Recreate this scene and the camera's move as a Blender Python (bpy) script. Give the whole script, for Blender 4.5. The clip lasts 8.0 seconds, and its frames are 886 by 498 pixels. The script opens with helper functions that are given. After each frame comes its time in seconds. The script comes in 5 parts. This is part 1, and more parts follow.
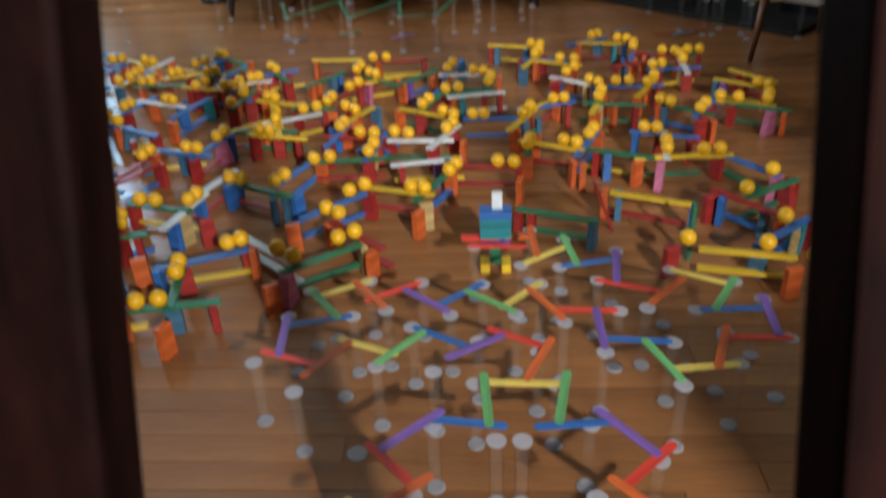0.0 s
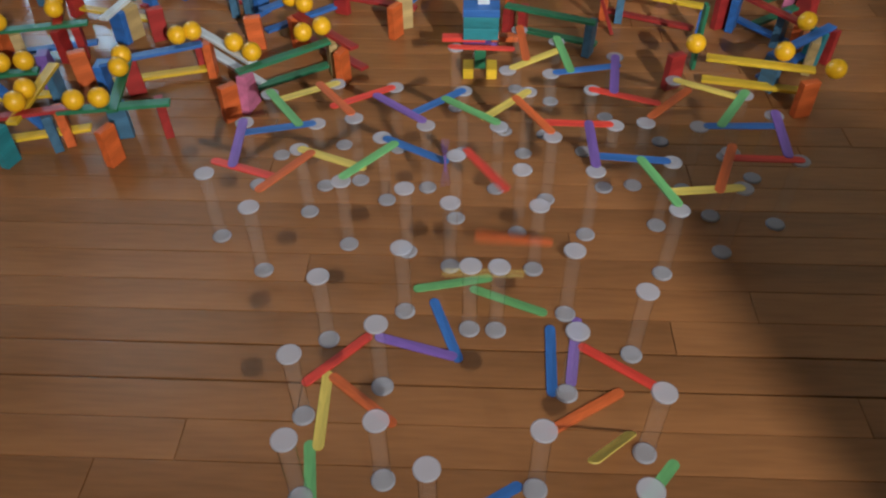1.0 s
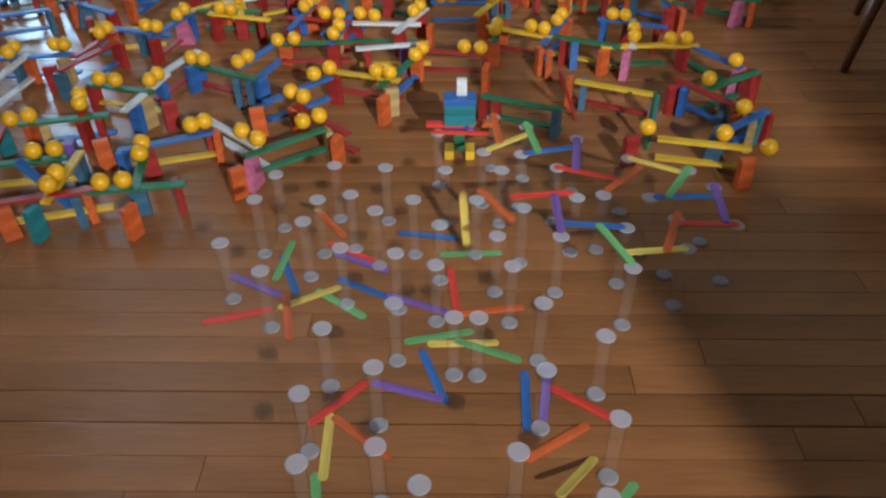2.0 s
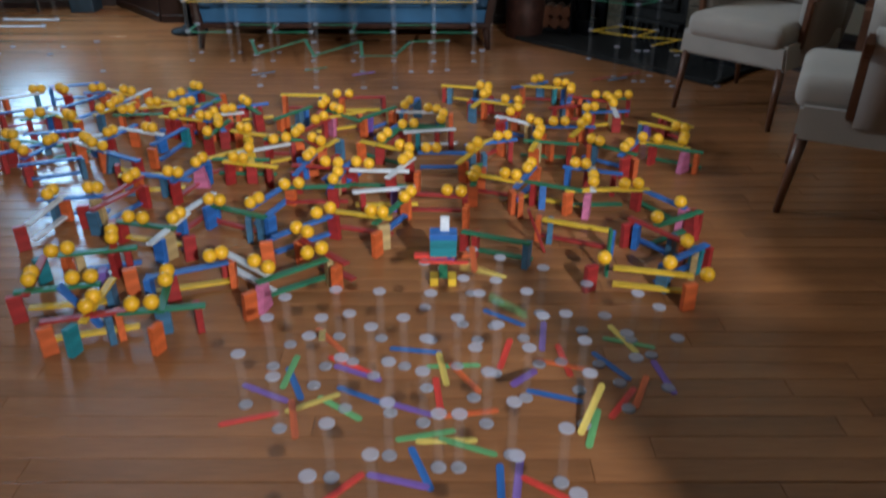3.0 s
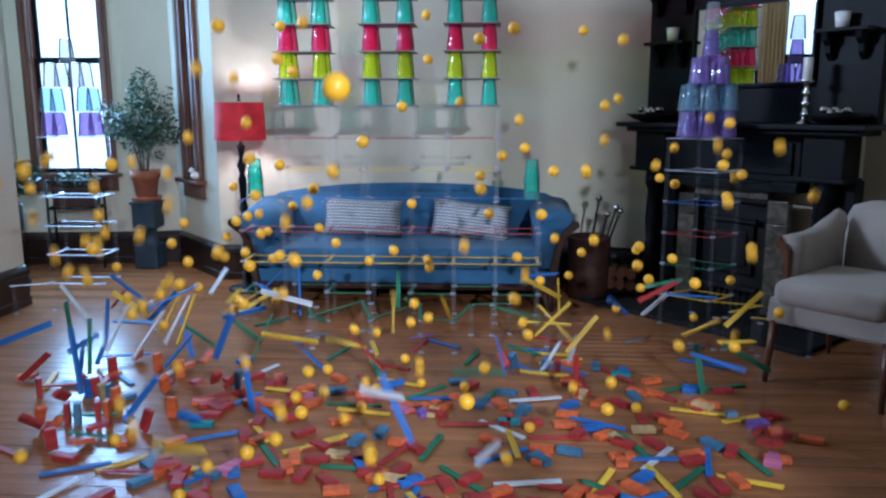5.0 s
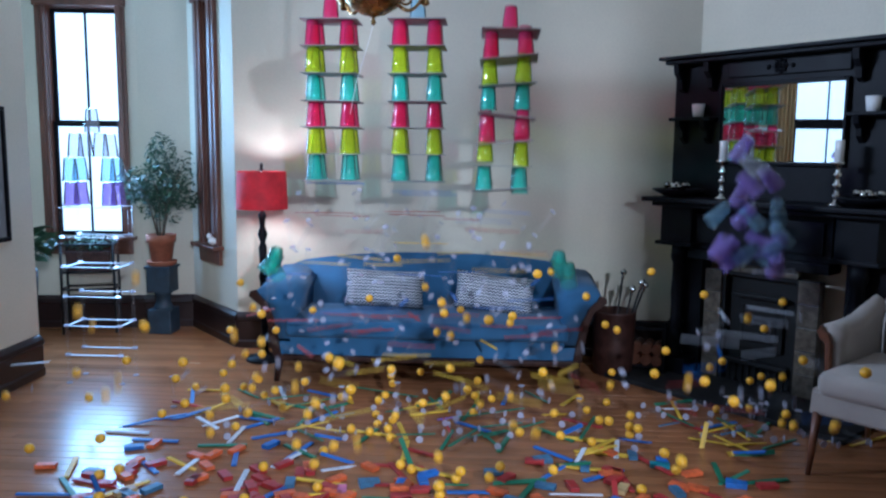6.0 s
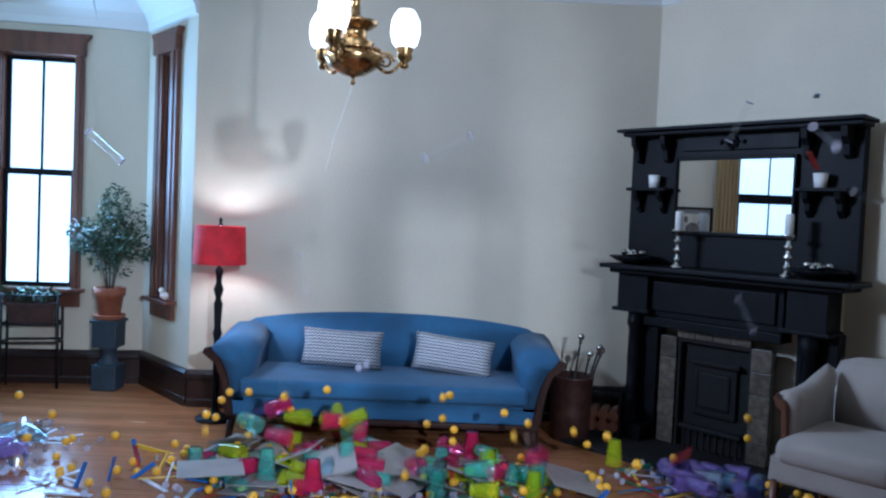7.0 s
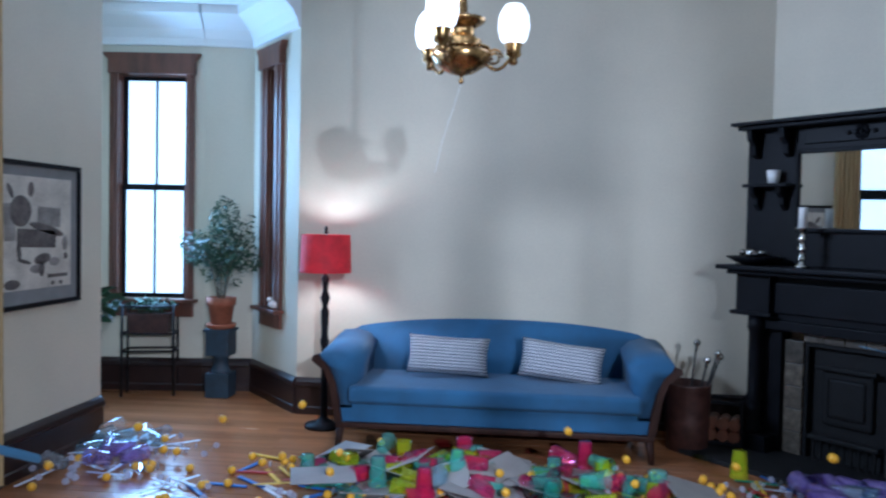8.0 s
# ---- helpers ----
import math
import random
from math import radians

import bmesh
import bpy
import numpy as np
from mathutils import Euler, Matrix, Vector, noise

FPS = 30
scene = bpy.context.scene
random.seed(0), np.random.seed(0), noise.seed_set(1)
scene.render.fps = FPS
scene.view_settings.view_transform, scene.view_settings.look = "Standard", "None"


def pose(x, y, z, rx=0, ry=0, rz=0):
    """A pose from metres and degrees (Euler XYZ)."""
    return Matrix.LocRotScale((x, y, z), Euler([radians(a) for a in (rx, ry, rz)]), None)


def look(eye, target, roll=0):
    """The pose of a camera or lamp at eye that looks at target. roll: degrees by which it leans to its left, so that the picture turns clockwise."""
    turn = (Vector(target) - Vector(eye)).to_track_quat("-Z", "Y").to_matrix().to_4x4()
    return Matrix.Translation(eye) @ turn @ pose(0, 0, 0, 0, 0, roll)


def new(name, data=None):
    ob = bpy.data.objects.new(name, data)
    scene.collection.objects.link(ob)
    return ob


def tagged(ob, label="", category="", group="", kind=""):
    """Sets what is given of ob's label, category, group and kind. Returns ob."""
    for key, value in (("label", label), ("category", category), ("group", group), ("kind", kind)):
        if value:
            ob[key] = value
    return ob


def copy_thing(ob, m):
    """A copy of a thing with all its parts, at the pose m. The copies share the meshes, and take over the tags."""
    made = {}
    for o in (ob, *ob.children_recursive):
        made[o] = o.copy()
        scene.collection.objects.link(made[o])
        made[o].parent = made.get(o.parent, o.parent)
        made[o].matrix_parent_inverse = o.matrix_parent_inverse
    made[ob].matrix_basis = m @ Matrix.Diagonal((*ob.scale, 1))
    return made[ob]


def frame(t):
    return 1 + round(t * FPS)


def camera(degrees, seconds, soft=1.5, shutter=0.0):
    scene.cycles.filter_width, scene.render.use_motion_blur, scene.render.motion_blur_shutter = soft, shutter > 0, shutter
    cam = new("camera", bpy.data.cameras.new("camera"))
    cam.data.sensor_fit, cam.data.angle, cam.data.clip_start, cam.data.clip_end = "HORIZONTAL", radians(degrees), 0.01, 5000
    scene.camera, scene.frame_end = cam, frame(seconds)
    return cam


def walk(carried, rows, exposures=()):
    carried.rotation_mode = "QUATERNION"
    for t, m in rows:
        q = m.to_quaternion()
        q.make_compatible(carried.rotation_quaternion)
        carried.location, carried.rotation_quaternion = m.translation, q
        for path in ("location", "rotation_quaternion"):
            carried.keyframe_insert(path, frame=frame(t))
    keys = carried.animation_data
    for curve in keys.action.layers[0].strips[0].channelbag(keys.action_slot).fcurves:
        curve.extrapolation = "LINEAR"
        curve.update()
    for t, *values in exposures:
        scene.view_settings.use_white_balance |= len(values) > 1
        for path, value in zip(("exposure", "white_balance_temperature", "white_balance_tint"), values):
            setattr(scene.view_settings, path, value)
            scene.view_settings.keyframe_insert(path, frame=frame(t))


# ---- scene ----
cam = camera(59.9, 8.0, soft=2.3, shutter=0.35)
PATH = [
    (0, (0.137, 0.463, 1.14), (0.027, 2.184, 0.129), -2.7),
    (0.3, (0.152, 0.552, 1.085), (0.05, 2.13, -0.138), -2.2),
    (0.5, (0.156, 0.581, 1.063), (0.065, 2.082, -0.256), -1.5),
    (1, (0.148, 0.602, 1.046), (0.08, 2.024, -0.358), -0.7),
    (1.5, (0.157, 0.584, 1.065), (0.127, 2.065, -0.279), -0.1),
    (1.7, (0.153, 0.545, 1.097), (0.119, 2.056, -0.213), -0.4),
    (2.8, (0.151, 0.124, 1.267), (0.135, 1.846, 0.249), -0.7),
    (3, (0.152, 0.147, 1.281), (0.162, 1.907, 0.331), 0.2),
    (3.5, (0.159, 0.253, 1.319), (0.145, 2.109, 0.572), 0.3),
    (4, (0.141, 0.316, 1.324), (0.093, 2.23, 0.744), -0.2),
    (4.5, (0.103, 0.408, 1.339), (0.034, 2.353, 0.876), -0.1),
    (5, (0.088, 0.513, 1.289), (-0.036, 2.477, 0.93), -0.1),
    (5.2, (0.008, 0.558, 1.323), (-0.109, 2.526, 0.991), -0.1),
    (6.3, (-0.135, 0.596, 1.486), (-0.228, 2.584, 1.292), 1.2),
    (6.5, (-0.162, 0.594, 1.461), (-0.204, 2.588, 1.313), 2.0),
    (7, (-0.222, 0.589, 1.454), (-0.194, 2.587, 1.374), 2.5),
    (7.5, (-0.222, 0.637, 1.471), (-0.261, 2.636, 1.407), 2.0),
    (8, (-0.298, 0.674, 1.421), (-0.513, 2.661, 1.357), 1.1),
]
walk(cam, [(t, look(e, g, r)) for t, e, g, r in PATH],
     exposures=[(0, -0.04, 6400, 0), (1.7, -0.1, 6250, 1), (3.5, -0.1, 5500, 4), (5, 0.06, 4950, 8), (6.5, -0.06, 4750, 10), (8, -0.06, 4750, 10)])

# ---- light ----
world = bpy.data.worlds.new("world")
scene.world = world
world.use_nodes = True
sky = world.node_tree.nodes.new("ShaderNodeTexSky")
sky.sky_type, sky.sun_disc = "NISHITA", False
sky.sun_elevation, sky.sun_rotation = radians(35), radians(200)
world.node_tree.links.new(sky.outputs[0], world.node_tree.nodes["Background"].inputs[0])
world.node_tree.nodes["Background"].inputs[1].default_value = 0.12


def lamp(kind, name, m, watts, colour, size=0.1, size_y=None):
    data = bpy.data.lights.new(name, kind)
    data.energy, data.color = watts, colour
    if kind == "AREA":
        data.shape, data.size, data.size_y = "RECTANGLE", size, size_y or size
    elif kind == "POINT":
        data.shadow_soft_size = size
    ob = new(name, data)
    ob.matrix_world = m
    return ob


# daylight in the window openings, and the bulb of the floor lamp
lamp("AREA", "bay_daylight", look((-3.32, 6.68, 1.7), (-1.5, 4.2, 1.7)), 72, (0.48, 0.74, 1.0), 0.5, 1.7)
lamp("AREA", "west_daylight", look((-2.96, 3.625, 2.64), (2.2, 4.9, 2.45)), 45, (0.90, 0.94, 1.0), 0.76, 0.25).data.spread = radians(105)
lamp("AREA", "south_daylight", look((1.77, -2.45, 2.62), (-0.4, 4.2, 0.25)), 33, (1.0, 0.955, 0.91), 0.115, 0.12).data.spread = radians(52)
lamp("POINT", "lamp_bulb", pose(-1.672, 5.86, 1.22), 19, (1.0, 0.93, 0.83), 0.05)


# ---- materials ----
def mat(name, colour, rough=0.5, metal=0.0, vary=0.12, scale=9.0, bump=0.1, fine=90.0, stretch=(1, 1, 1), island=0.0, per_object=0.0,
        emit=None, coat=0.0, sheen=0.0, spec=0.5):
    """A surface with large stains, fine grain and relief."""
    m = bpy.data.materials.new(name)
    m.use_nodes = True
    n, l = m.node_tree.nodes, m.node_tree.links
    p = n["Principled BSDF"]
    p.inputs["Metallic"].default_value = metal
    p.inputs["Coat Weight"].default_value = coat
    p.inputs["Specular IOR Level"].default_value = spec
    p.inputs["Sheen Weight"].default_value = sheen
    tc = n.new("ShaderNodeTexCoord")
    mp = n.new("ShaderNodeMapping")
    mp.inputs["Scale"].default_value = stretch
    l.new(tc.outputs["Object"], mp.inputs[0])
    a, b = n.new("ShaderNodeTexNoise"), n.new("ShaderNodeTexNoise")
    a.inputs["Scale"].default_value, b.inputs["Scale"].default_value = scale, fine
    a.inputs["Detail"].default_value = 5
    for q in (a, b):
        l.new(mp.outputs[0], q.inputs["Vector"])
    mix = n.new("ShaderNodeMath")
    mix.operation = "MULTIPLY_ADD"
    mix.inputs[1].default_value = 0.4
    l.new(b.outputs[0], mix.inputs[0])
    l.new(a.outputs[0], mix.inputs[2])
    rng = n.new("ShaderNodeMapRange")
    rng.inputs[1].default_value, rng.inputs[2].default_value = 0.45, 0.95
    rng.inputs[3].default_value, rng.inputs[4].default_value = 1 - vary * 1.6, 1 + vary
    l.new(mix.outputs[0], rng.inputs[0])
    value = rng.outputs[0]
    for amount, node, out in ((island, "ShaderNodeNewGeometry", "Random Per Island"), (per_object, "ShaderNodeObjectInfo", "Random")):
        if amount:
            src = n.new(node)
            r2 = n.new("ShaderNodeMapRange")
            r2.inputs[3].default_value, r2.inputs[4].default_value = 1 - amount, 1 + amount
            l.new(src.outputs[out], r2.inputs[0])
            mu = n.new("ShaderNodeMath")
            mu.operation = "MULTIPLY"
            l.new(value, mu.inputs[0])
            l.new(r2.outputs[0], mu.inputs[1])
            value = mu.outputs[0]
    hsv = n.new("ShaderNodeHueSaturation")
    hsv.inputs["Color"].default_value = (*colour, 1)
    l.new(value, hsv.inputs["Value"])
    l.new(hsv.outputs[0], p.inputs["Base Color"])
    rr = n.new("ShaderNodeMapRange")
    rr.inputs[3].default_value, rr.inputs[4].default_value = max(0.0, rough - min(0.1, rough * 0.4)), min(1, rough + min(0.1, rough * 0.4))
    l.new(a.outputs[0], rr.inputs[0])
    l.new(rr.outputs[0], p.inputs["Roughness"])
    if bump:
        bp = n.new("ShaderNodeBump")
        bp.inputs["Strength"].default_value, bp.inputs["Distance"].default_value = bump, 0.004
        l.new(b.outputs[0], bp.inputs["Height"])
        l.new(bp.outputs[0], p.inputs["Normal"])
    if emit:
        p.inputs["Emission Color"].default_value = (*emit[:3], 1)
        p.inputs["Emission Strength"].default_value = emit[3]
    return m


def clear(name, colour, see=0.7, rough=0.08, edge=0.2, body=0.85):
    """Thin clear plastic: coloured light passes, the rest is gloss and milky scatter."""
    m = bpy.data.materials.new(name)
    m.use_nodes = True
    n, l = m.node_tree.nodes, m.node_tree.links
    out = n["Material Output"]
    p = n["Principled BSDF"]
    p.inputs["Base Color"].default_value = (*[c * body for c in colour], 1)
    p.inputs["Roughness"].default_value = rough
    tr = n.new("ShaderNodeBsdfTransparent")
    tr.inputs[0].default_value = (*[c ** 0.45 for c in colour], 1)
    noise_ = n.new("ShaderNodeTexNoise")
    noise_.inputs["Scale"].default_value = 60
    rg = n.new("ShaderNodeMapRange")
    rg.inputs[3].default_value, rg.inputs[4].default_value = see - 0.08, see + 0.08
    l.new(noise_.outputs[0], rg.inputs[0])
    mx = n.new("ShaderNodeMixShader")
    l.new(rg.outputs[0], mx.inputs[0])
    l.new(p.outputs[0], mx.inputs[1])
    l.new(tr.outputs[0], mx.inputs[2])
    gl = n.new("ShaderNodeBsdfGlossy")
    gl.inputs["Roughness"].default_value = 0.06
    lw = n.new("ShaderNodeLayerWeight")
    lw.inputs[0].default_value = edge
    m2 = n.new("ShaderNodeMixShader")
    l.new(lw.outputs["Fresnel"], m2.inputs[0])
    l.new(mx.outputs[0], m2.inputs[1])
    l.new(gl.outputs[0], m2.inputs[2])
    l.new(m2.outputs[0], out.inputs[0])
    return m


M_FLOOR = mat("oak_floor", (0.295, 0.123, 0.048), 0.24, vary=0.17, scale=2.5, fine=40, stretch=(0.3, 3, 1), bump=0.04, island=0.13, per_object=0.13, spec=0.33)
M_GAP = mat("floor_gap", (0.015, 0.008, 0.005), 0.8)
M_WALL = mat("cream_plaster", (0.62, 0.56, 0.435), 0.75, vary=0.07, scale=1.3, fine=60, bump=0.12)
M_CEIL = mat("ceiling_paint", (0.78, 0.78, 0.76), 0.8, vary=0.03, scale=1.5, bump=0.05)
M_TRIM = mat("mahogany_trim", (0.115, 0.042, 0.022), 0.35, vary=0.3, scale=5, fine=70, stretch=(3, 3, 0.5), bump=0.12)
M_BASE = mat("dark_baseboard", (0.022, 0.010, 0.008), 0.35, vary=0.3, scale=5, fine=70, bump=0.12)
M_EBONY = mat("ebonised_wood", (0.0055, 0.0055, 0.0075), 0.5, spec=0.13, vary=0.35, scale=6, fine=60, bump=0.15)
M_SOFA = mat("blue_upholstery", (0.036, 0.115, 0.235), 0.85, vary=0.2, scale=4, fine=420, bump=0.35, sheen=0.1)
M_CREAM = mat("cream_upholstery", (0.365, 0.315, 0.275), 0.85, vary=0.1, scale=4, fine=350, bump=0.3, sheen=0.2)
M_POST = mat("near_black_wood", (0.014, 0.004, 0.0035), 0.7, spec=0.05, vary=0.5, scale=14, fine=60, stretch=(2, 2, 0.5), bump=0.15)
M_DARKWOOD = mat("dark_wood", (0.04, 0.016, 0.010), 0.55, spec=0.2, vary=0.35, scale=8, fine=60, stretch=(2, 2, 0.5), bump=0.12)
M_LEG = mat("walnut", (0.13, 0.05, 0.025), 0.35, vary=0.3, scale=9, stretch=(3, 3, 0.4))
M_RED = mat("red_shade_fabric", (0.42, 0.012, 0.02), 0.75, vary=0.3, scale=14, fine=200, bump=0.3, emit=(0.5, 0.01, 0.015, 0.25))
M_BRASS = mat("aged_brass", (0.50, 0.31, 0.12), 0.26, metal=1.0, vary=0.5, scale=18, bump=0.2)
M_SILVER = mat("silver", (0.62, 0.61, 0.58), 0.2, metal=1.0, vary=0.25, scale=20)
M_IRON = mat("black_iron", (0.02, 0.02, 0.022), 0.45, metal=0.6, vary=0.3)
M_GLOBE = mat("opal_globe", (0.9, 0.9, 0.88), 0.25, vary=0.02, bump=0, emit=(1.0, 0.97, 0.93, 2.2))
M_PANE = mat("bright_pane", (0.9, 0.95, 1.0), 0.3, vary=0.03, scale=2.5, bump=0, emit=(0.72, 0.87, 1.0, 1.55))
M_MIRROR = mat("mirror_glass", (0.82, 0.84, 0.84), 0.012, metal=1.0, vary=0.02, bump=0)
M_TERRA = mat("terracotta", (0.34, 0.12, 0.06), 0.8, vary=0.25, scale=12, bump=0.2)
M_SLATE = mat("blue_grey_pedestal", (0.022, 0.04, 0.06), 0.6, vary=0.3, scale=10)
M_LEAF = mat("leaf", (0.042, 0.085, 0.042), 0.5, vary=0.3, scale=6, bump=0, island=0.4)
M_BARK = mat("twig", (0.12, 0.09, 0.055), 0.8, vary=0.3, scale=30)
M_SOIL = mat("soil", (0.04, 0.028, 0.02), 0.95, vary=0.4, scale=40, bump=0.6)
M_WICKER = mat("copper_basket", (0.055, 0.022, 0.016), 0.45, metal=0.3, vary=0.35, scale=20, fine=120, bump=0.4)
M_TILE = mat("hearth_tile", (0.11, 0.09, 0.065), 0.35, vary=0.45, scale=22, bump=0.25, per_object=0.35)
M_SOOT = mat("sooty_iron", (0.010, 0.0095, 0.0095), 0.75, metal=0.3, vary=0.4, scale=12, bump=0.4)
M_WHITE = mat("white_ceramic", (0.78, 0.77, 0.74), 0.3, vary=0.04)
M_PAPER = mat("aged_paper", (0.55, 0.50, 0.42), 0.8, vary=0.2, scale=7)
M_INK = mat("grey_ink", (0.13, 0.11, 0.10), 0.8, vary=0.4, scale=16)
M_WASH = mat("pale_ink_wash", (0.27, 0.245, 0.22), 0.8, vary=0.3, scale=12)
M_MATBOARD = mat("grey_mat", (0.22, 0.215, 0.21), 0.8, vary=0.1)
M_CARD = mat("grey_board", (0.30, 0.27, 0.25), 0.7, vary=0.12, scale=6)
M_CURTAIN = mat("tan_curtain", (0.50, 0.36, 0.17), 0.85, vary=0.2, scale=4, stretch=(6, 6, 0.3))
M_BALL = mat("yellow_plastic", (0.80, 0.42, 0.012), 0.38, vary=0.06, scale=12, bump=0.02, per_object=0.06)
M_STRING = mat("white_string", (0.8, 0.8, 0.8), 0.6, vary=0.05)
M_CAP = clear("frosted_cap", (0.70, 0.69, 0.80), 0.60, 0.4, 0.05, 1.0)
M_TUBE = clear("acrylic_tube", (0.985, 0.985, 0.995), 0.975, 0.1, 0.012)
M_TEAL = clear("teal_plastic", (0.30, 0.90, 0.76), 0.80, 0.08, 0.22)
M_LIME = clear("lime_plastic", (0.80, 0.93, 0.01), 0.76, 0.08, 0.22)
M_PINK = clear("pink_plastic", (0.98, 0.05, 0.22), 0.76, 0.08, 0.22)
M_PURPLE = clear("purple_plastic", (0.42, 0.29, 0.76), 0.64, 0.08, 0.22)
M_SKY = clear("light_blue_plastic", (0.50, 0.76, 0.94), 0.80, 0.08, 0.22)
M_CLEARCUP = clear("clear_plastic", (0.84, 0.88, 0.96), 0.80, 0.08, 0.22)
PAINT = {
    "r": ("red", (0.34, 0.024, 0.024)), "o": ("orange", (0.62, 0.12, 0.03)), "y": ("yellow", (0.72, 0.46, 0.03)),
    "g": ("green", (0.025, 0.16, 0.08)), "b": ("blue", (0.035, 0.14, 0.46)), "p": ("purple", (0.20, 0.10, 0.42)),
    "w": ("white", (0.66, 0.68, 0.74)), "k": ("pink", (0.55, 0.16, 0.30)), "t": ("teal", (0.03, 0.22, 0.27)),
    "n": ("natural wood", (0.52, 0.36, 0.16)), "s": ("slate blue", (0.06, 0.15, 0.26)), "l": ("light green", (0.16, 0.42, 0.16)),
    "e": ("bright red", (0.70, 0.05, 0.035)), "a": ("pale yellow", (0.74, 0.55, 0.12)),
}
WOOD = {k: mat(v[0].replace(" ", "_") + "_stained_wood", v[1], 0.5, vary=0.2, scale=16, fine=110, stretch=(0.4, 3, 3), bump=0.15, per_object=0.12) for k, v in PAINT.items()}


# ---- building tools ----
def box(bm, c, s, m=None, bevel=0.0):
    r = bmesh.ops.create_cube(bm, size=1.0, matrix=(m or Matrix()) @ Matrix.Translation(c) @ Matrix.Diagonal((*s, 1)))
    if bevel:
        edges = {e for v in r["verts"] for e in v.link_edges}
        bmesh.ops.bevel(bm, geom=list(edges), offset=bevel, segments=2, affect="EDGES", profile=0.6)


def lathe(bm, profile, segs=20, m=None, cap=True):
    """A turned body from (radius, height) steps."""
    m = m or Matrix()
    rings = []
    for r, z in profile:
        rings.append([bm.verts.new(m @ Vector((r * math.cos(2 * math.pi * i / segs), r * math.sin(2 * math.pi * i / segs), z))) for i in range(segs)])
    for a, b in zip(rings, rings[1:]):
        for i in range(segs):
            f = bm.faces.new((a[i], a[(i + 1) % segs], b[(i + 1) % segs], b[i]))
            f.smooth = True
    if cap:
        bm.faces.new(rings[0][::-1])
        bm.faces.new(rings[-1])


def rod(bm, a, b, r, segs=8, r2=None):
    a, b = Vector(a), Vector(b)
    m = Matrix.Translation(a) @ (b - a).to_track_quat("Z", "Y").to_matrix().to_4x4()
    lathe(bm, [(r, 0), (r2 or r, (b - a).length)], segs, m)


def prism(bm, outline, depth, m=None, bevel=0.0):
    """An outline in x, z pushed along y by depth."""
    m = m or Matrix()
    f = [bm.verts.new(m @ Vector((x, 0, z))) for x, z in outline]
    b = [bm.verts.new(m @ Vector((x, depth, z))) for x, z in outline]
    k = len(outline)
    faces = [bm.faces.new(f[::-1]), bm.faces.new(b)]
    for i in range(k):
        faces.append(bm.faces.new((f[i], f[(i + 1) % k], b[(i + 1) % k], b[i])))
    bmesh.ops.recalc_face_normals(bm, faces=faces)
    if bevel:
        bmesh.ops.bevel(bm, geom=list({e for q in faces[:2] for e in q.edges}), offset=bevel, segments=2, affect="EDGES")


def mesh_of(name, bm, material):
    me = bpy.data.meshes.new(name)
    bm.normal_update()
    bm.to_mesh(me)
    bm.free()
    me.materials.append(material)
    return me


def part(name, bm, material, parent=None, label="", smooth=False):
    me = mesh_of(name, bm, material)
    if smooth:
        me.shade_smooth()
    ob = new(name, me)
    if parent:
        ob.parent = parent
    if label:
        tagged(ob, label)
    return ob


def thing(name, label, category, m=None, group="", kind=""):
    ob = tagged(new(name), label, category, group, kind)
    ob.empty_display_size = 0.05
    if m:
        ob.matrix_world = m
    return ob


def boxed(name, c, s, material, parent=None, m=None, bevel=0.004, label=""):
    bm = bmesh.new()
    box(bm, c, s, m, bevel)
    return part(name, bm, material, parent, label)


def placed(name, me, m, label="", category="", group=""):
    ob = tagged(new(name, me), label, category, group)
    ob.matrix_world = m
    return ob


# ---- the room ----
def wall(name, a, b, holes=(), top=3.14, thick=0.14, material=None, base=True):
    """A wall from a to b on the plan; the room lies on its right-hand side. holes: (from, to, bottom, top) along it."""
    a, b = Vector((*a, 0)), Vector((*b, 0))
    n = (b - a).length
    m = Matrix.Translation(a) @ Matrix.Rotation(math.atan2(b.y - a.y, b.x - a.x), 4, "Z")
    ob = tagged(new(name), name.replace("_", " ") + " of smooth cream painted plaster", "wall", kind="structure")
    ob.matrix_world = m
    bm = bmesh.new()
    x = 0.0
    for u, v, lo, hi in sorted(holes):
        box(bm, ((x + u) / 2, thick / 2, top / 2), (u - x, thick, top))
        box(bm, ((u + v) / 2, thick / 2, lo / 2), (v - u, thick, lo))
        box(bm, ((u + v) / 2, thick / 2, (hi + top) / 2), (v - u, thick, top - hi))
        x = v
    box(bm, ((x + n) / 2, thick / 2, top / 2), (n - x, thick, top))
    part("plaster", bm, M_WALL, ob)
    if base:
        bb = bmesh.new()
        prism(bb, [(0.0, 0.0), (-0.03, 0.0), (-0.03, 0.05), (-0.022, 0.06), (-0.022, 0.20), (-0.034, 0.212), (-0.03, 0.24), (-0.012, 0.262), (0.0, 0.27)], n,
              pose(0, 0, 0, 0, 0, -90) @ Matrix.Diagonal((-1, 1, 1, 1)))
        part("baseboard", bb, M_BASE, ob, "tall dark moulded baseboard")
    return ob


